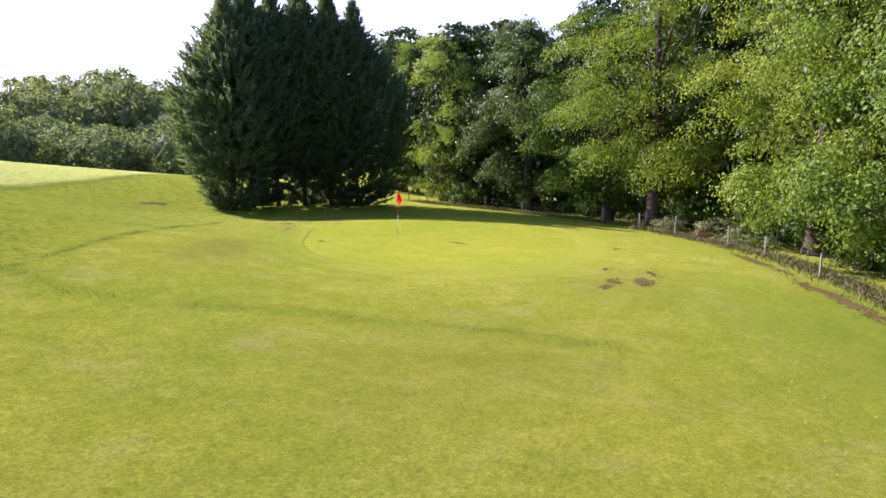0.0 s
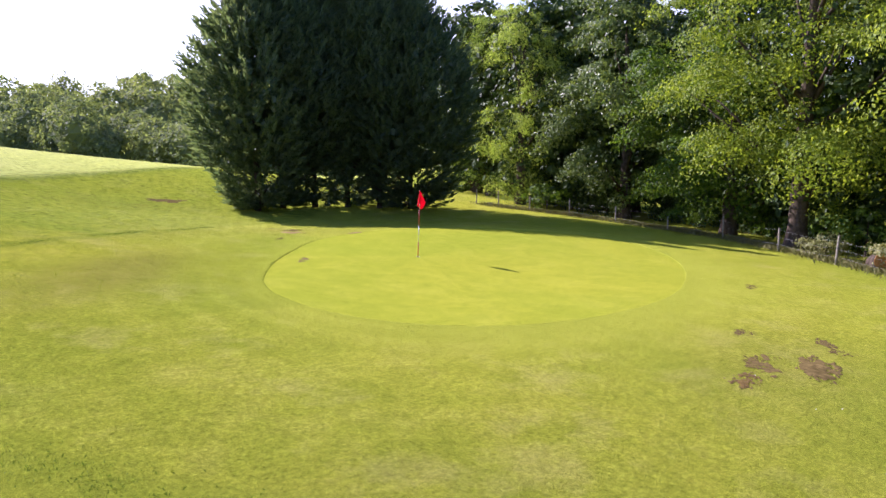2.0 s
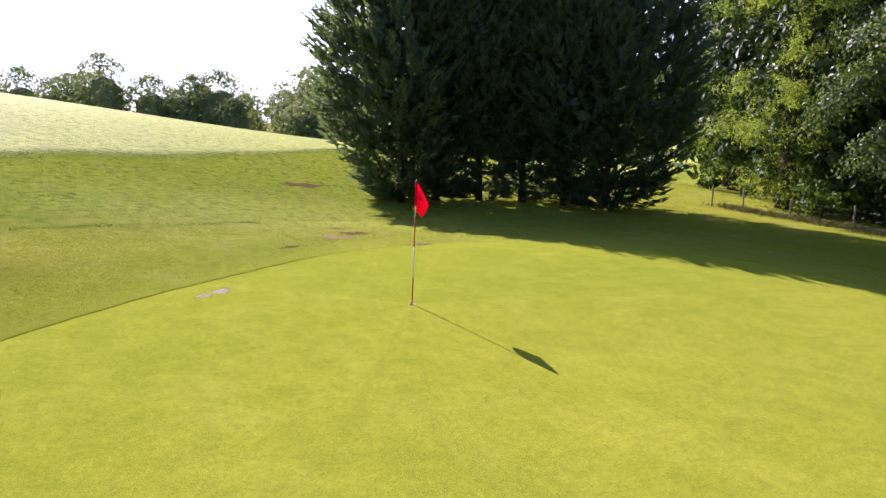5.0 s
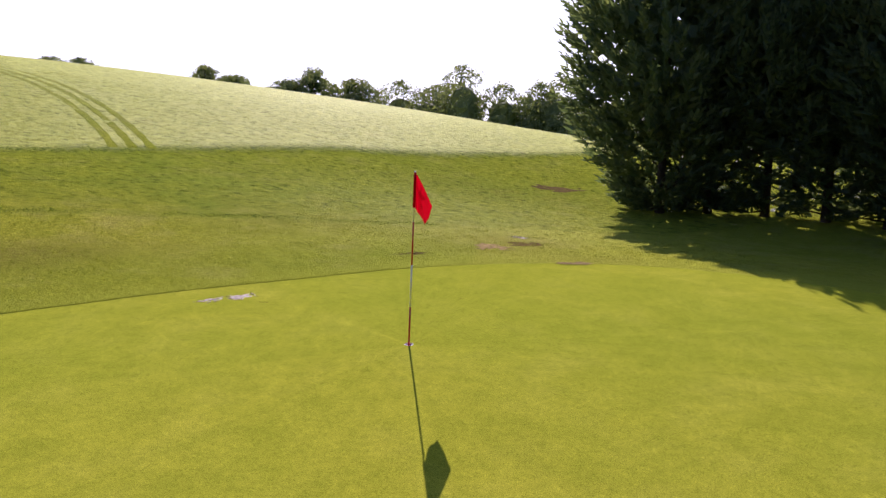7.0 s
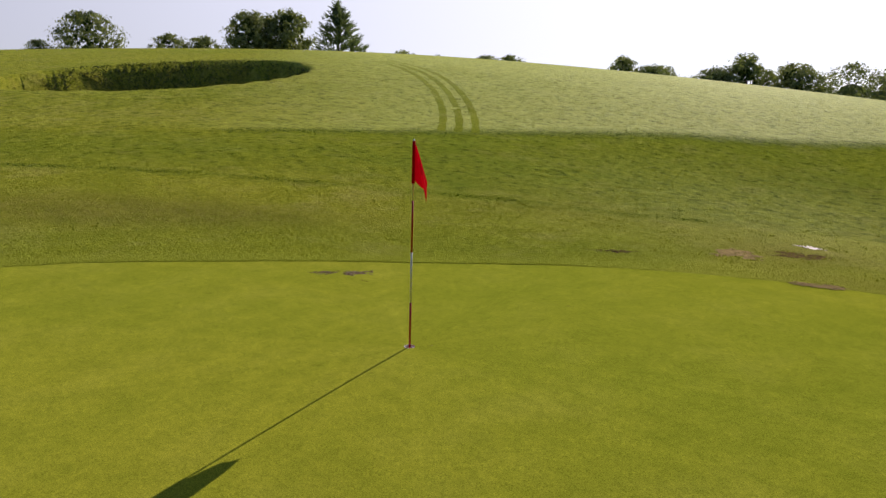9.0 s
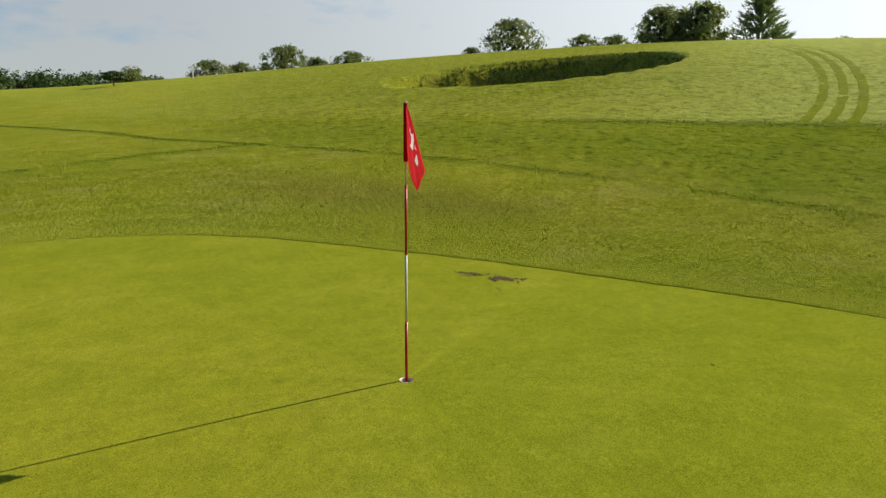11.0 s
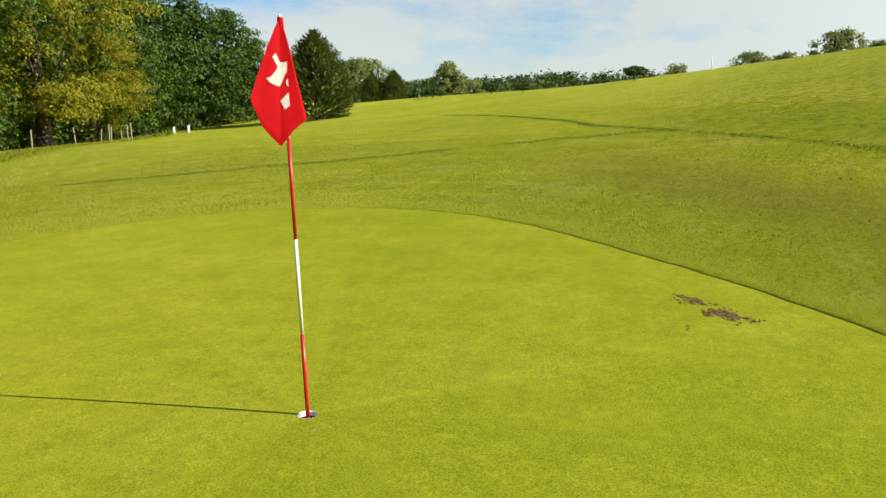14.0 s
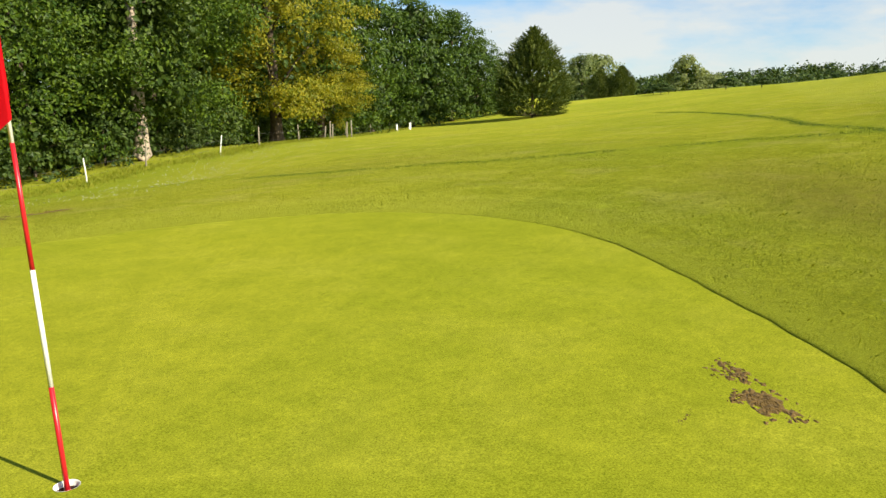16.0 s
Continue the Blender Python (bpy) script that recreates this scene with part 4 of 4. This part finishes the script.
def far_wood(name, label, spots, seed, mat, quads_each, leaf, rad, tall, uneven=(0.6, 1.25), grow=0.0):
    """Woodland too far off to count: lumpy crowns merged into one mass."""
    rng = np.random.default_rng(seed)
    vs = []
    for px, py in spots:
        n = int(quads_each)
        h, r = tall * rng.uniform(*uneven) * (1 + grow * math.exp(-((px + 20) / 32) ** 2)), rad * rng.uniform(0.75, 1.4)
        p, nor = crown_clumps(rng, max(20, n // 10), r, -0.8, h, 0.25, 0.42)
        k = 10
        at = np.repeat(p, k, axis=0) + rng.normal(0, leaf * 0.75, (len(p) * k, 3))
        at[:, 2] = np.maximum(at[:, 2], 0.2)
        v, _ = leaves(rng, at, np.repeat(nor, k, axis=0) + (0, 0, 0.6), leaf, 0.85)
        # solid heart of the crown, so that the sky does not show through
        la, lo = np.meshgrid(np.linspace(-1.4, 1.45, 8), np.arange(11) * 2 * np.pi / 11, indexing="ij")
        rr = r * 0.56 * np.cos(la) * (1 + 0.18 * np.sin(3 * lo + 4 * la + h))
        core = np.stack([rr * np.cos(lo), rr * np.sin(lo), h * 0.38 + h * 0.36 * np.sin(la)], -1)
        nx_ = np.roll(core, -1, axis=1)
        core = np.stack([core[:-1], nx_[:-1], nx_[1:], core[1:]], 2).reshape(-1, 3)
        v = np.concatenate([v, core])
        v[:, 0] += px
        v[:, 1] += py
        v[:, 2] += gz(px, py)
        vs.append(v)
    v = np.concatenate(vs)
    ob = link(name, sheet(name, v, np.arange(len(v)).reshape(-1, 4), False), mat)
    return tagged(ob, label, "wood", kind="stuff")


rng = np.random.default_rng(80)
belt = [(px + rng.normal(0, 2.5), py + rng.normal(0, 4)) for px, py in along([(-52, 170), (-27, 168), (-5, 160), (14, 148), (34, 130), (52, 112), (64, 95)], 6.5)]
belt += [(px + rng.normal(0, 3), py + rng.normal(0, 5)) for px, py in along([(-40, 185), (0, 180), (30, 160), (60, 135), (80, 110)], 8)]
far_wood("wood_edge", "hazy green wood along the far field edge", belt, 81, LEAF_HAZE, 3400, 0.52, 5.8, 8.8, (0.5, 1.35), 0.80)
slope = [(px + rng.normal(0, 9), py + rng.normal(0, 9)) for px, py in along([(20, 215), (60, 200), (100, 180), (135, 150)], 8)]
slope += [(px + rng.normal(0, 12), py + rng.normal(0, 12)) for px, py in along([(30, 270), (80, 255), (130, 235), (170, 200)], 9)]
slope += [(px + rng.normal(0, 12), py + rng.normal(0, 12)) for px, py in along([(60, 330), (120, 310), (180, 270), (220, 230)], 10)]
far_wood("hillside_wood", "wooded hillside in the hazy distance", slope, 82, LEAF_HAZE, 1500, 0.95, 7.5, 14.8)
west = [(px + rng.normal(0, 14), py + rng.normal(0, 10)) for px, py in along([(-470, 120), (-450, 20), (-440, -80), (-420, -180), (-370, -280), (-300, -340)], 5)]
west += [(px + rng.normal(0, 14), py + rng.normal(0, 10)) for px, py in along([(-360, 30), (-350, -60), (-330, -150), (-290, -230), (-230, -290)], 8)]
far_wood("ridge_wood", "dark line of woods along the western ridge", west, 83, LEAF_DARK_AND_SHADE, 620, 1.3, 10.0, 11.5, (0.92, 1.06))


# ---- fences ----
def fence_post(px, py, tall, r, mat, lean=(0, 0), label="weathered wooden fence post"):
    ob = thing("fence_post", (px, py, gz(px, py)), label, "fence post")
    pts = [(0, 0, -0.35), (lean[0] * 0.3, lean[1] * 0.3, tall * 0.3), (lean[0], lean[1], tall - 0.03), (lean[0], lean[1], tall)]
    part("post", tube(bmesh.new(), pts, [r, r * 0.97, r * 0.92, r * 0.6], 8), mat, ob, "", True)
    return ob


def fence_wire(points, heights, name="fence_wire", label="slack galvanised wire strung between the posts"):
    ob = thing(name, (0, 0, 0), label, "fence wire", kind="structure")
    for h in heights:
        bm = bmesh.new()
        line = []
        for (ax, ay), (bx, by) in zip(points, points[1:]):
            for s in (0, 0.25, 0.5, 0.75):
                wx, wy = ax + (bx - ax) * s, ay + (by - ay) * s
                base = gz(ax, ay) * (1 - s) + gz(bx, by) * s
                line.append((wx, wy, base + h - 0.06 * math.sin(math.pi * s)))
        tube(bm, line, [0.0025] * len(line), 4)
        part("wire", bm, WIRE, ob)
    return ob


dice = np.random.default_rng(91)
EAST_FENCE = [(0.5, -20.5), (5.2, -16.8), (9.0, -13.8), (11.6, -11.4), (13.9, -7.8), (16.1, -4.8), (19.2, -0.8), (21.6, 3.6), (23.3, 8.2), (23.8, 12.2), (23.0, 15.0), (22.1, 17.1), (21.6, 18.8)]
for px, py in EAST_FENCE:
    tagged(fence_post(px, py, dice.uniform(0.95, 1.15), 0.045, WOOD_GREY, dice.normal(0, 0.03, 2)), group="posts of the fence")
fence_wire(EAST_FENCE, (0.3, 0.6, 0.9))
WEST_FENCE = [(-4.9, -25.0), (-8.9, -28.5), (-12.4, -31.2), (-16.6, -32.0), (-20.8, -35.4), (-25.6, -38.6), (-31.0, -43.5), (-37.0, -49.0), (-44.0, -54.5), (-52.0, -59.5)]
for i, (px, py) in enumerate(WEST_FENCE):
    if i in (1, 3):
        fence_post(px, py, 1.05, 0.028, PLASTIC, dice.normal(0, 0.05, 2), "slim white-painted fence post")
    else:
        tagged(fence_post(px, py, dice.uniform(0.95, 1.25), 0.045, WOOD_GREY, dice.normal(0, 0.05, 2)), group="posts of the fence")
fence_wire(WEST_FENCE, (0.35, 0.75))
for px, py, h in [(-29.5, -40.6, 1.3), (-30.4, -41.6, 1.1), (-31.6, -41.4, 1.2), (-33.2, -43.0, 1.35)]:
    tagged(fence_post(px, py, h, 0.05, WOOD_GREY, dice.normal(0, 0.06, 2), "leaning grey post at the fairway edge"), group="cluster of posts")
for px, py in [(-50.0, -57.6), (-51.4, -57.0)]:
    ob = thing("marker_post", (px, py, gz(px, py)), "short white tee marker post", "marker post", "white marker posts")
    bm = bmesh.new()
    bmesh.ops.create_cube(bm, size=1, matrix=Matrix.Translation((0, 0, 0.3)) @ Matrix.Diagonal((0.24, 0.22, 0.8, 1)))
    bmesh.ops.bevel(bm, geom=bm.edges[:], offset=0.04, segments=2, affect="EDGES")
    part("post", bm, PLASTIC, ob, "white box post")
    bm = bmesh.new()
    bmesh.ops.create_cube(bm, size=1, matrix=Matrix.Translation((0, 0, 0.72)) @ Matrix.Diagonal((0.29, 0.27, 0.05, 1)))
    part("cap", bm, PLASTIC, ob)

fence_post(-72.2, -8.1, 1.25, 0.05, PLASTIC, (0, 0), "slim white stake on the skyline of the fairway")

# Cut log by the fence
ob = thing("log", (14.2, -9.2, gz(14.2, -9.2)), "sawn log end with an orange-brown cut face", "log")
axis = Vector((-0.75, -0.55, 0.25))
bm = tube(bmesh.new(), [Vector((0, 0, 0.30)) - axis * 0.5, Vector((0, 0, 0.30)), Vector((0, 0, 0.30)) + axis * 0.25], [0.34, 0.35, 0.33], 16)
part("bark", bm, BARK, ob, "dark bark", True)
bm = tube(bmesh.new(), [Vector((0, 0, 0.30)) + axis * 0.252, Vector((0, 0, 0.30)) + axis * 0.262], [0.32, 0.315], 16)
part("cut_face", bm, STUMP_WOOD, ob, "orange-brown cut face")


# ---- bare ground, tracks and tufts ----
def surface(px, py):
    return gz(px, py) + float(relief(np.array([px]), np.array([py]))[0])


def earth_patch(cx, cy, rx, ry, turn, seed, mat, count=26, name="earth_patch", label="scuffed patch of bare earth in the turf", lift=0.012):
    """Worn turf: ragged flat scabs of soil, lying close together."""
    rng = np.random.default_rng(seed)
    ob = thing(name, (cx, cy, gz(cx, cy)), label, "bare earth")
    bm = bmesh.new()
    c, s = math.cos(radians(turn)), math.sin(radians(turn))
    knots = rng.normal(0, 0.38, (max(4, count // 5), 2)) * (rx, ry)
    small = min(rx, ry)
    for i in range(int(count * 5)):
        ku, kv = knots[rng.integers(0, len(knots))]
        u, v = ku + rng.normal(0, 0.15) * rx, kv + rng.normal(0, 0.22) * ry
        fade = math.exp(-((u / rx) ** 2 + (v / ry) ** 2) * 0.6)
        # every ninth one is a loose crumb standing up, the rest are thin scabs
        crumb = i % 9 == 0
        size = rng.uniform(0.003, 0.011) * min(1.0, 0.4 + small) if crumb else max(0.003, rng.uniform(0.15, 0.8) ** 1.6 * small * 0.34 * fade)
        n = 5 if crumb else 7
        ph = rng.uniform(0, 6, 2)
        ring = []
        for k in range(n):
            a = k * 2 * math.pi / n
            r = size * max(0.3, 1 + 0.35 * math.sin(2 * a + ph[0]) + 0.25 * math.sin(3 * a + ph[1]) + 0.2 * rng.normal())
            du, dv = u + r * (1.0 if crumb else 1.5) * math.cos(a), v + r * math.sin(a)
            wx, wy = du * c - dv * s, du * s + dv * c
            ring.append(bm.verts.new((wx, wy, surface(cx + wx, cy + wy) - gz(cx, cy) + lift - 0.008)))
        wx, wy = u * c - v * s, u * s + v * c
        top = rng.uniform(0.5, 1.1) * size if crumb else rng.uniform(0.001, 0.005)
        mid = bm.verts.new((wx, wy, surface(cx + wx, cy + wy) - gz(cx, cy) + lift - 0.005 + top))
        for k in range(n):
            bm.faces.new((mid, ring[k], ring[(k + 1) % n]))
    soil = part("soil", bm, mat, ob)
    tagged(soil, kind="stuff")
    return ob


GOUGE = "dark gouged strip of bare soil on the green"
earth_patch(-3.42, 1.46, 0.44, 0.13, 55, 1, EARTH_DARK, 20, lift=0.008, label=GOUGE)
earth_patch(-3.12, 1.82, 0.34, 0.16, 48, 2, EARTH_DARK, 36, lift=0.008, label=GOUGE)
earth_patch(-2.64, 1.60, 0.12, 0.03, 20, 3, EARTH, 5, lift=0.007, label="thin scratch of soil on the green")
earth_patch(0.30, 2.52, 0.05, 0.03, 10, 4, EARTH, 4, lift=0.006, label="small pitch mark on the green")
earth_patch(0.15, 0.18, 0.025, 0.018, 10, 14, EARTH_PALE, 3, lift=0.006, label="pale sanded plug beside the hole")
earth_patch(2.05, 6.40, 0.60, 0.22, 15, 5, EARTH_PALE, 34, lift=0.018)
earth_patch(0.25, 8.15, 0.50, 0.45, 60, 6, EARTH_PALE, 40, lift=0.018)
earth_patch(0.75, 10.7, 0.7, 0.22, 10, 7, EARTH_DARK, 26, lift=0.018)
earth_patch(0.9, 9.3, 0.7, 0.5, 40, 20, EARTH, 18, lift=0.018)
earth_patch(-0.9, 6.7, 0.9, 0.22, 35, 8, EARTH, 22, lift=0.018)
earth_patch(1.7, 24.4, 1.3, 0.9, 20, 9, EARTH, 34, lift=0.018)
earth_patch(-1.3, -12.6, 1.0, 0.45, 15, 10, EARTH, 50, lift=0.018)
earth_patch(-3.3, -12.2, 1.0, 0.26, 20, 11, EARTH_DARK, 26, lift=0.018)
earth_patch(-2.0, -11.9, 0.9, 0.35, 25, 12, EARTH, 24, lift=0.018)
earth_patch(-0.4, -10.7, 0.6, 0.22, 10, 13, EARTH, 20, lift=0.018)
earth_patch(0.6, -12.2, 0.9, 0.3, 40, 15, EARTH, 18, lift=0.018)
earth_patch(5.4, -8.4, 0.8, 0.25, 35, 19, EARTH, 10, lift=0.018)
earth_patch(11.2, -11.2, 2.2, 0.35, 50, 18, EARTH, 60, lift=0.024, label="strip of raw earth along the ditch")
earth_patch(7.2, -14.0, 3.4, 0.42, 40, 16, EARTH, 100, lift=0.024, label="strip of raw earth along the ditch")
earth_patch(2.0, -18.0, 3.0, 0.55, 43, 17, EARTH, 110, lift=0.024, label="strip of raw earth along the ditch")


def tufts(name, label, places, seed, mat, tall, wide=0.12, lean=0.5, kind_="grass"):
    """Single grass blades, each one bent triangle pair, at the places given."""
    rng = np.random.default_rng(seed)
    n = len(places)
    base = np.stack([places[:, 0], places[:, 1], height(places[:, 0], places[:, 1]) + 0.008], 1)
    h = (tall * rng.uniform(0.5, 1.3, n))[:, None]
    a = rng.uniform(0, 2 * np.pi, n)
    side_ = np.stack([np.cos(a), np.sin(a), 0 * a], 1)
    bend = rng.normal(0, lean, (n, 3)) * (1, 1, 0)
    tip = base + h * unit(np.array((0, 0, 1.0)) + bend)
    mid = base + h * 0.55 * unit(np.array((0, 0, 1.0)) + bend * 0.4)
    v = np.stack([base - side_ * h * wide, base + side_ * h * wide, mid + side_ * h * wide * 0.7, tip], 1).reshape(-1, 3)
    ob = link(name, sheet(name, v, np.arange(len(v)).reshape(-1, 4), False), mat)
    return tagged(ob, label, kind_, kind="stuff")


rng = np.random.default_rng(100)


def scatter(n, x0, x1, y0, y1):
    return np.stack([rng.uniform(x0, x1, n), rng.uniform(y0, y1, n)], 1)


def off_green(p, margin=0.03):
    return p[np.hypot(p[:, 0], p[:, 1]) > edge_at(p[:, 0], p[:, 1]) + margin]


# blades thicken towards the green's lip, where the camera passes close
lip_t = rng.uniform(0, 2 * np.pi, 14000)
lip_d = np.degrees(lip_t)
lip_t = lip_t[rng.uniform(0, 1, len(lip_t)) < 0.02 + 0.98 * np.clip(np.minimum(lip_d - 85, 215 - lip_d) / 25, 0, 1)]
lip_r = np.interp(lip_t, np.r_[theta, 2 * np.pi], np.r_[edge, edge[0]]) + 0.010 + rng.exponential(0.05, len(lip_t))
tufts("grass_fringe", "short fringe of grass round the green", np.stack([lip_r * np.cos(lip_t), lip_r * np.sin(lip_t)], 1), 101, BLADE, 0.012, 0.12)
near = np.concatenate([scatter(36000, -20, 2, -20, -6), scatter(24000, -14, -4, -7, 8), scatter(5000, -4, 6, 5, 10)])
tufts("grass", "mown fairway grass with longer blades", off_green(near, 0.2), 102, BLADE, 0.026, 0.14, 0.8)
knots = off_green(np.concatenate([scatter(2600, -28, -4, -2, 30), scatter(1500, -6, 7, 7, 28)]), 1.2)
knots = np.repeat(knots, 7, axis=0)
tufts("tussocks", "scattered coarse tussocks on the slope", knots + rng.normal(0, 0.10, knots.shape), 126, BLADE, 0.038, 0.20, 0.8)
# dark blades draw the shade of the step along each mowing line
for line, w, cnt in ((LOW_LINE, 0.13, 9000), (FAIR_LINE, 0.24, 3000)):
    c = along(line, 0.02)
    c = c[rng.integers(0, len(c), cnt)]
    wob = 0.12 * np.sin(c[:, 0] * 2.3) + 0.1 * np.sin(c[:, 1] * 3.1)
    gap = np.sin(c[:, 0] * 1.7) + np.sin(c[:, 1] * 2.3 + 1) + rng.normal(0, 0.5, len(c)) > -1.0
    c, wob = c[gap], wob[gap]
    tufts("grass_ridge", "uncut grass ridge along the mowing line, bank shade in its dark colour", c + rng.normal(0, w, c.shape) + wob[:, None] * 0.7, 103 + cnt, BLADE_LUSH, 0.04, 0.12)
c = along(DEW_LINE[3:8], 0.02)
c = c[rng.integers(0, len(c), 12000)]
tufts("grass_ridge", "band of longer green grass below the dewy slope", c + rng.normal(0, 0.4, c.shape), 120, BLADE_LUSH, 0.045, 0.14)
# rough verges along the fences
c = along(EAST_FENCE, 0.05)
c = c[rng.integers(0, len(c), 16000)]
tufts("verge_grass", "unmown grass along the fence", c + rng.normal(0, 0.45, c.shape) + (0.4, -0.4), 121, BLADE_DRY, 0.20, 0.05, 0.45)
c = along(WEST_FENCE, 0.05)
c = c[rng.integers(0, len(c), 16000)]
tufts("verge_grass", "unmown grass along the fence", c + rng.normal(0, 0.7, c.shape), 122, BLADE, 0.15, 0.06, 0.5)

# tall grass on the bunker's back wall and rim; dark blades painted as shade
cand = scatter(170000, -50, -26, 0, 27)
deep_ = bunker(cand[:, 0], cand[:, 1])
dx, dy = cand[:, 0] + 35.3, cand[:, 1] - 14.25
upslope = -(dx * 0.954 - dy * 0.30)
inside = cand[(deep_ > 0.3) & (upslope > -2.5) & (dx * 0.30 + dy * 0.954 > -6.0)]
tufts("tall_grass", "tall uncut grass on the bunker's shaded face", inside[:14000], 123, BLADE_DRY, 0.20, 0.035, 0.8)
tufts("tall_grass", "tall uncut grass on the bunker's shaded face", inside[14000:], 124, BLADE_TALL_SHADE, 0.19, 0.04, 0.8)
rim = cand[(deep_ > 0.01) & (deep_ < 0.5) & (upslope > 1.5) & (dx * 0.30 + dy * 0.954 > -5.0)]
tufts("tall_grass", "ragged grass hanging over the bunker's rim", rim[::2], 127, BLADE_TALL_SHADE, 0.20, 0.04, 0.7)

# clover flowers in the verge
fl = np.concatenate([np.array((-16.5, -28.6)) + rng.normal(0, 1, (520, 2)) * (5.5, 1.5) @ np.array([[0.83, 0.55], [-0.55, 0.83]]), np.array((-10.5, -22.5)) + rng.normal(0, 1, (300, 2)) * (4.6, 1.5) @ np.array([[0.7, 0.7], [-0.7, 0.7]]),
                     np.array((-5.0, -15.5)) + rng.normal(0, 1, (60, 2)) * (1.0, 0.4), np.array((5.8, -12.6)) + rng.normal(0, 0.45, (60, 2))])
tufts("clover_flower", "white clover heads scattered in the verge", fl, 125, PETAL, 0.023, 0.45, 0.4, "flowers")


def mower_track(points, wide, shift, lush_=0.30, name="mower_track"):
    """A wheel track pressed through the dew: a thin strip of darker grass on the slope."""
    pts = np.array(points, float)
    d = np.r_[0, np.cumsum(np.hypot(*np.diff(pts, axis=0).T))]
    s = np.linspace(0, d[-1], 120)
    cs = [np.polyfit(d, pts[:, k], 3) for k in (0, 1)]
    px, py = np.polyval(cs[0], s), np.polyval(cs[1], s)
    tx, ty = np.gradient(px), np.gradient(py)
    ln = np.hypot(tx, ty)
    px, py = px + ty / ln * shift, py - tx / ln * shift
    tx, ty = np.gradient(px), np.gradient(py)
    ln = np.hypot(tx, ty)
    nx, ny = -ty / ln, tx / ln
    w = wide * (0.5 + 0.06 * np.sin(s * 3.0))
    rows_ = [np.stack([px + nx * w * k, py + ny * w * k], 1) for k in (-1, -0.33, 0.33, 1)]
    v = np.concatenate([np.c_[r, height(r[:, 0], r[:, 1]) + relief(r[:, 0], r[:, 1]) + 0.016] for r in rows_])
    idx = np.arange(4 * 120).reshape(4, 120)
    q = np.stack([idx[:-1, :-1], idx[:-1, 1:], idx[1:, 1:], idx[1:, :-1]], -1).reshape(-1, 4)
    me = sheet(name, v, q)
    fade = np.zeros((len(v), 4), np.float32)
    fade[:, 2], fade[:, 1] = lush_, np.tile(np.linspace(0.0, 0.35, 120), 4) * (lush_ < 0.4)
    me.color_attributes.new("wear", "FLOAT_COLOR", "POINT").data.foreach_set("color", fade.ravel())
    ob = link(name, me, ROUGH)
    return tagged(ob, "dark wheel track pressed through the dewy grass", "wheel track", "mower tracks")


for o in (-0.68, 0.0, 0.68):
    mower_track([(-13.9, 16.0), (-16.9, 19.1), (-20.75, 22.6), (-24.6, 25.15), (-29.9, 27.65), (-32.8, 28.9)], 0.32, o)
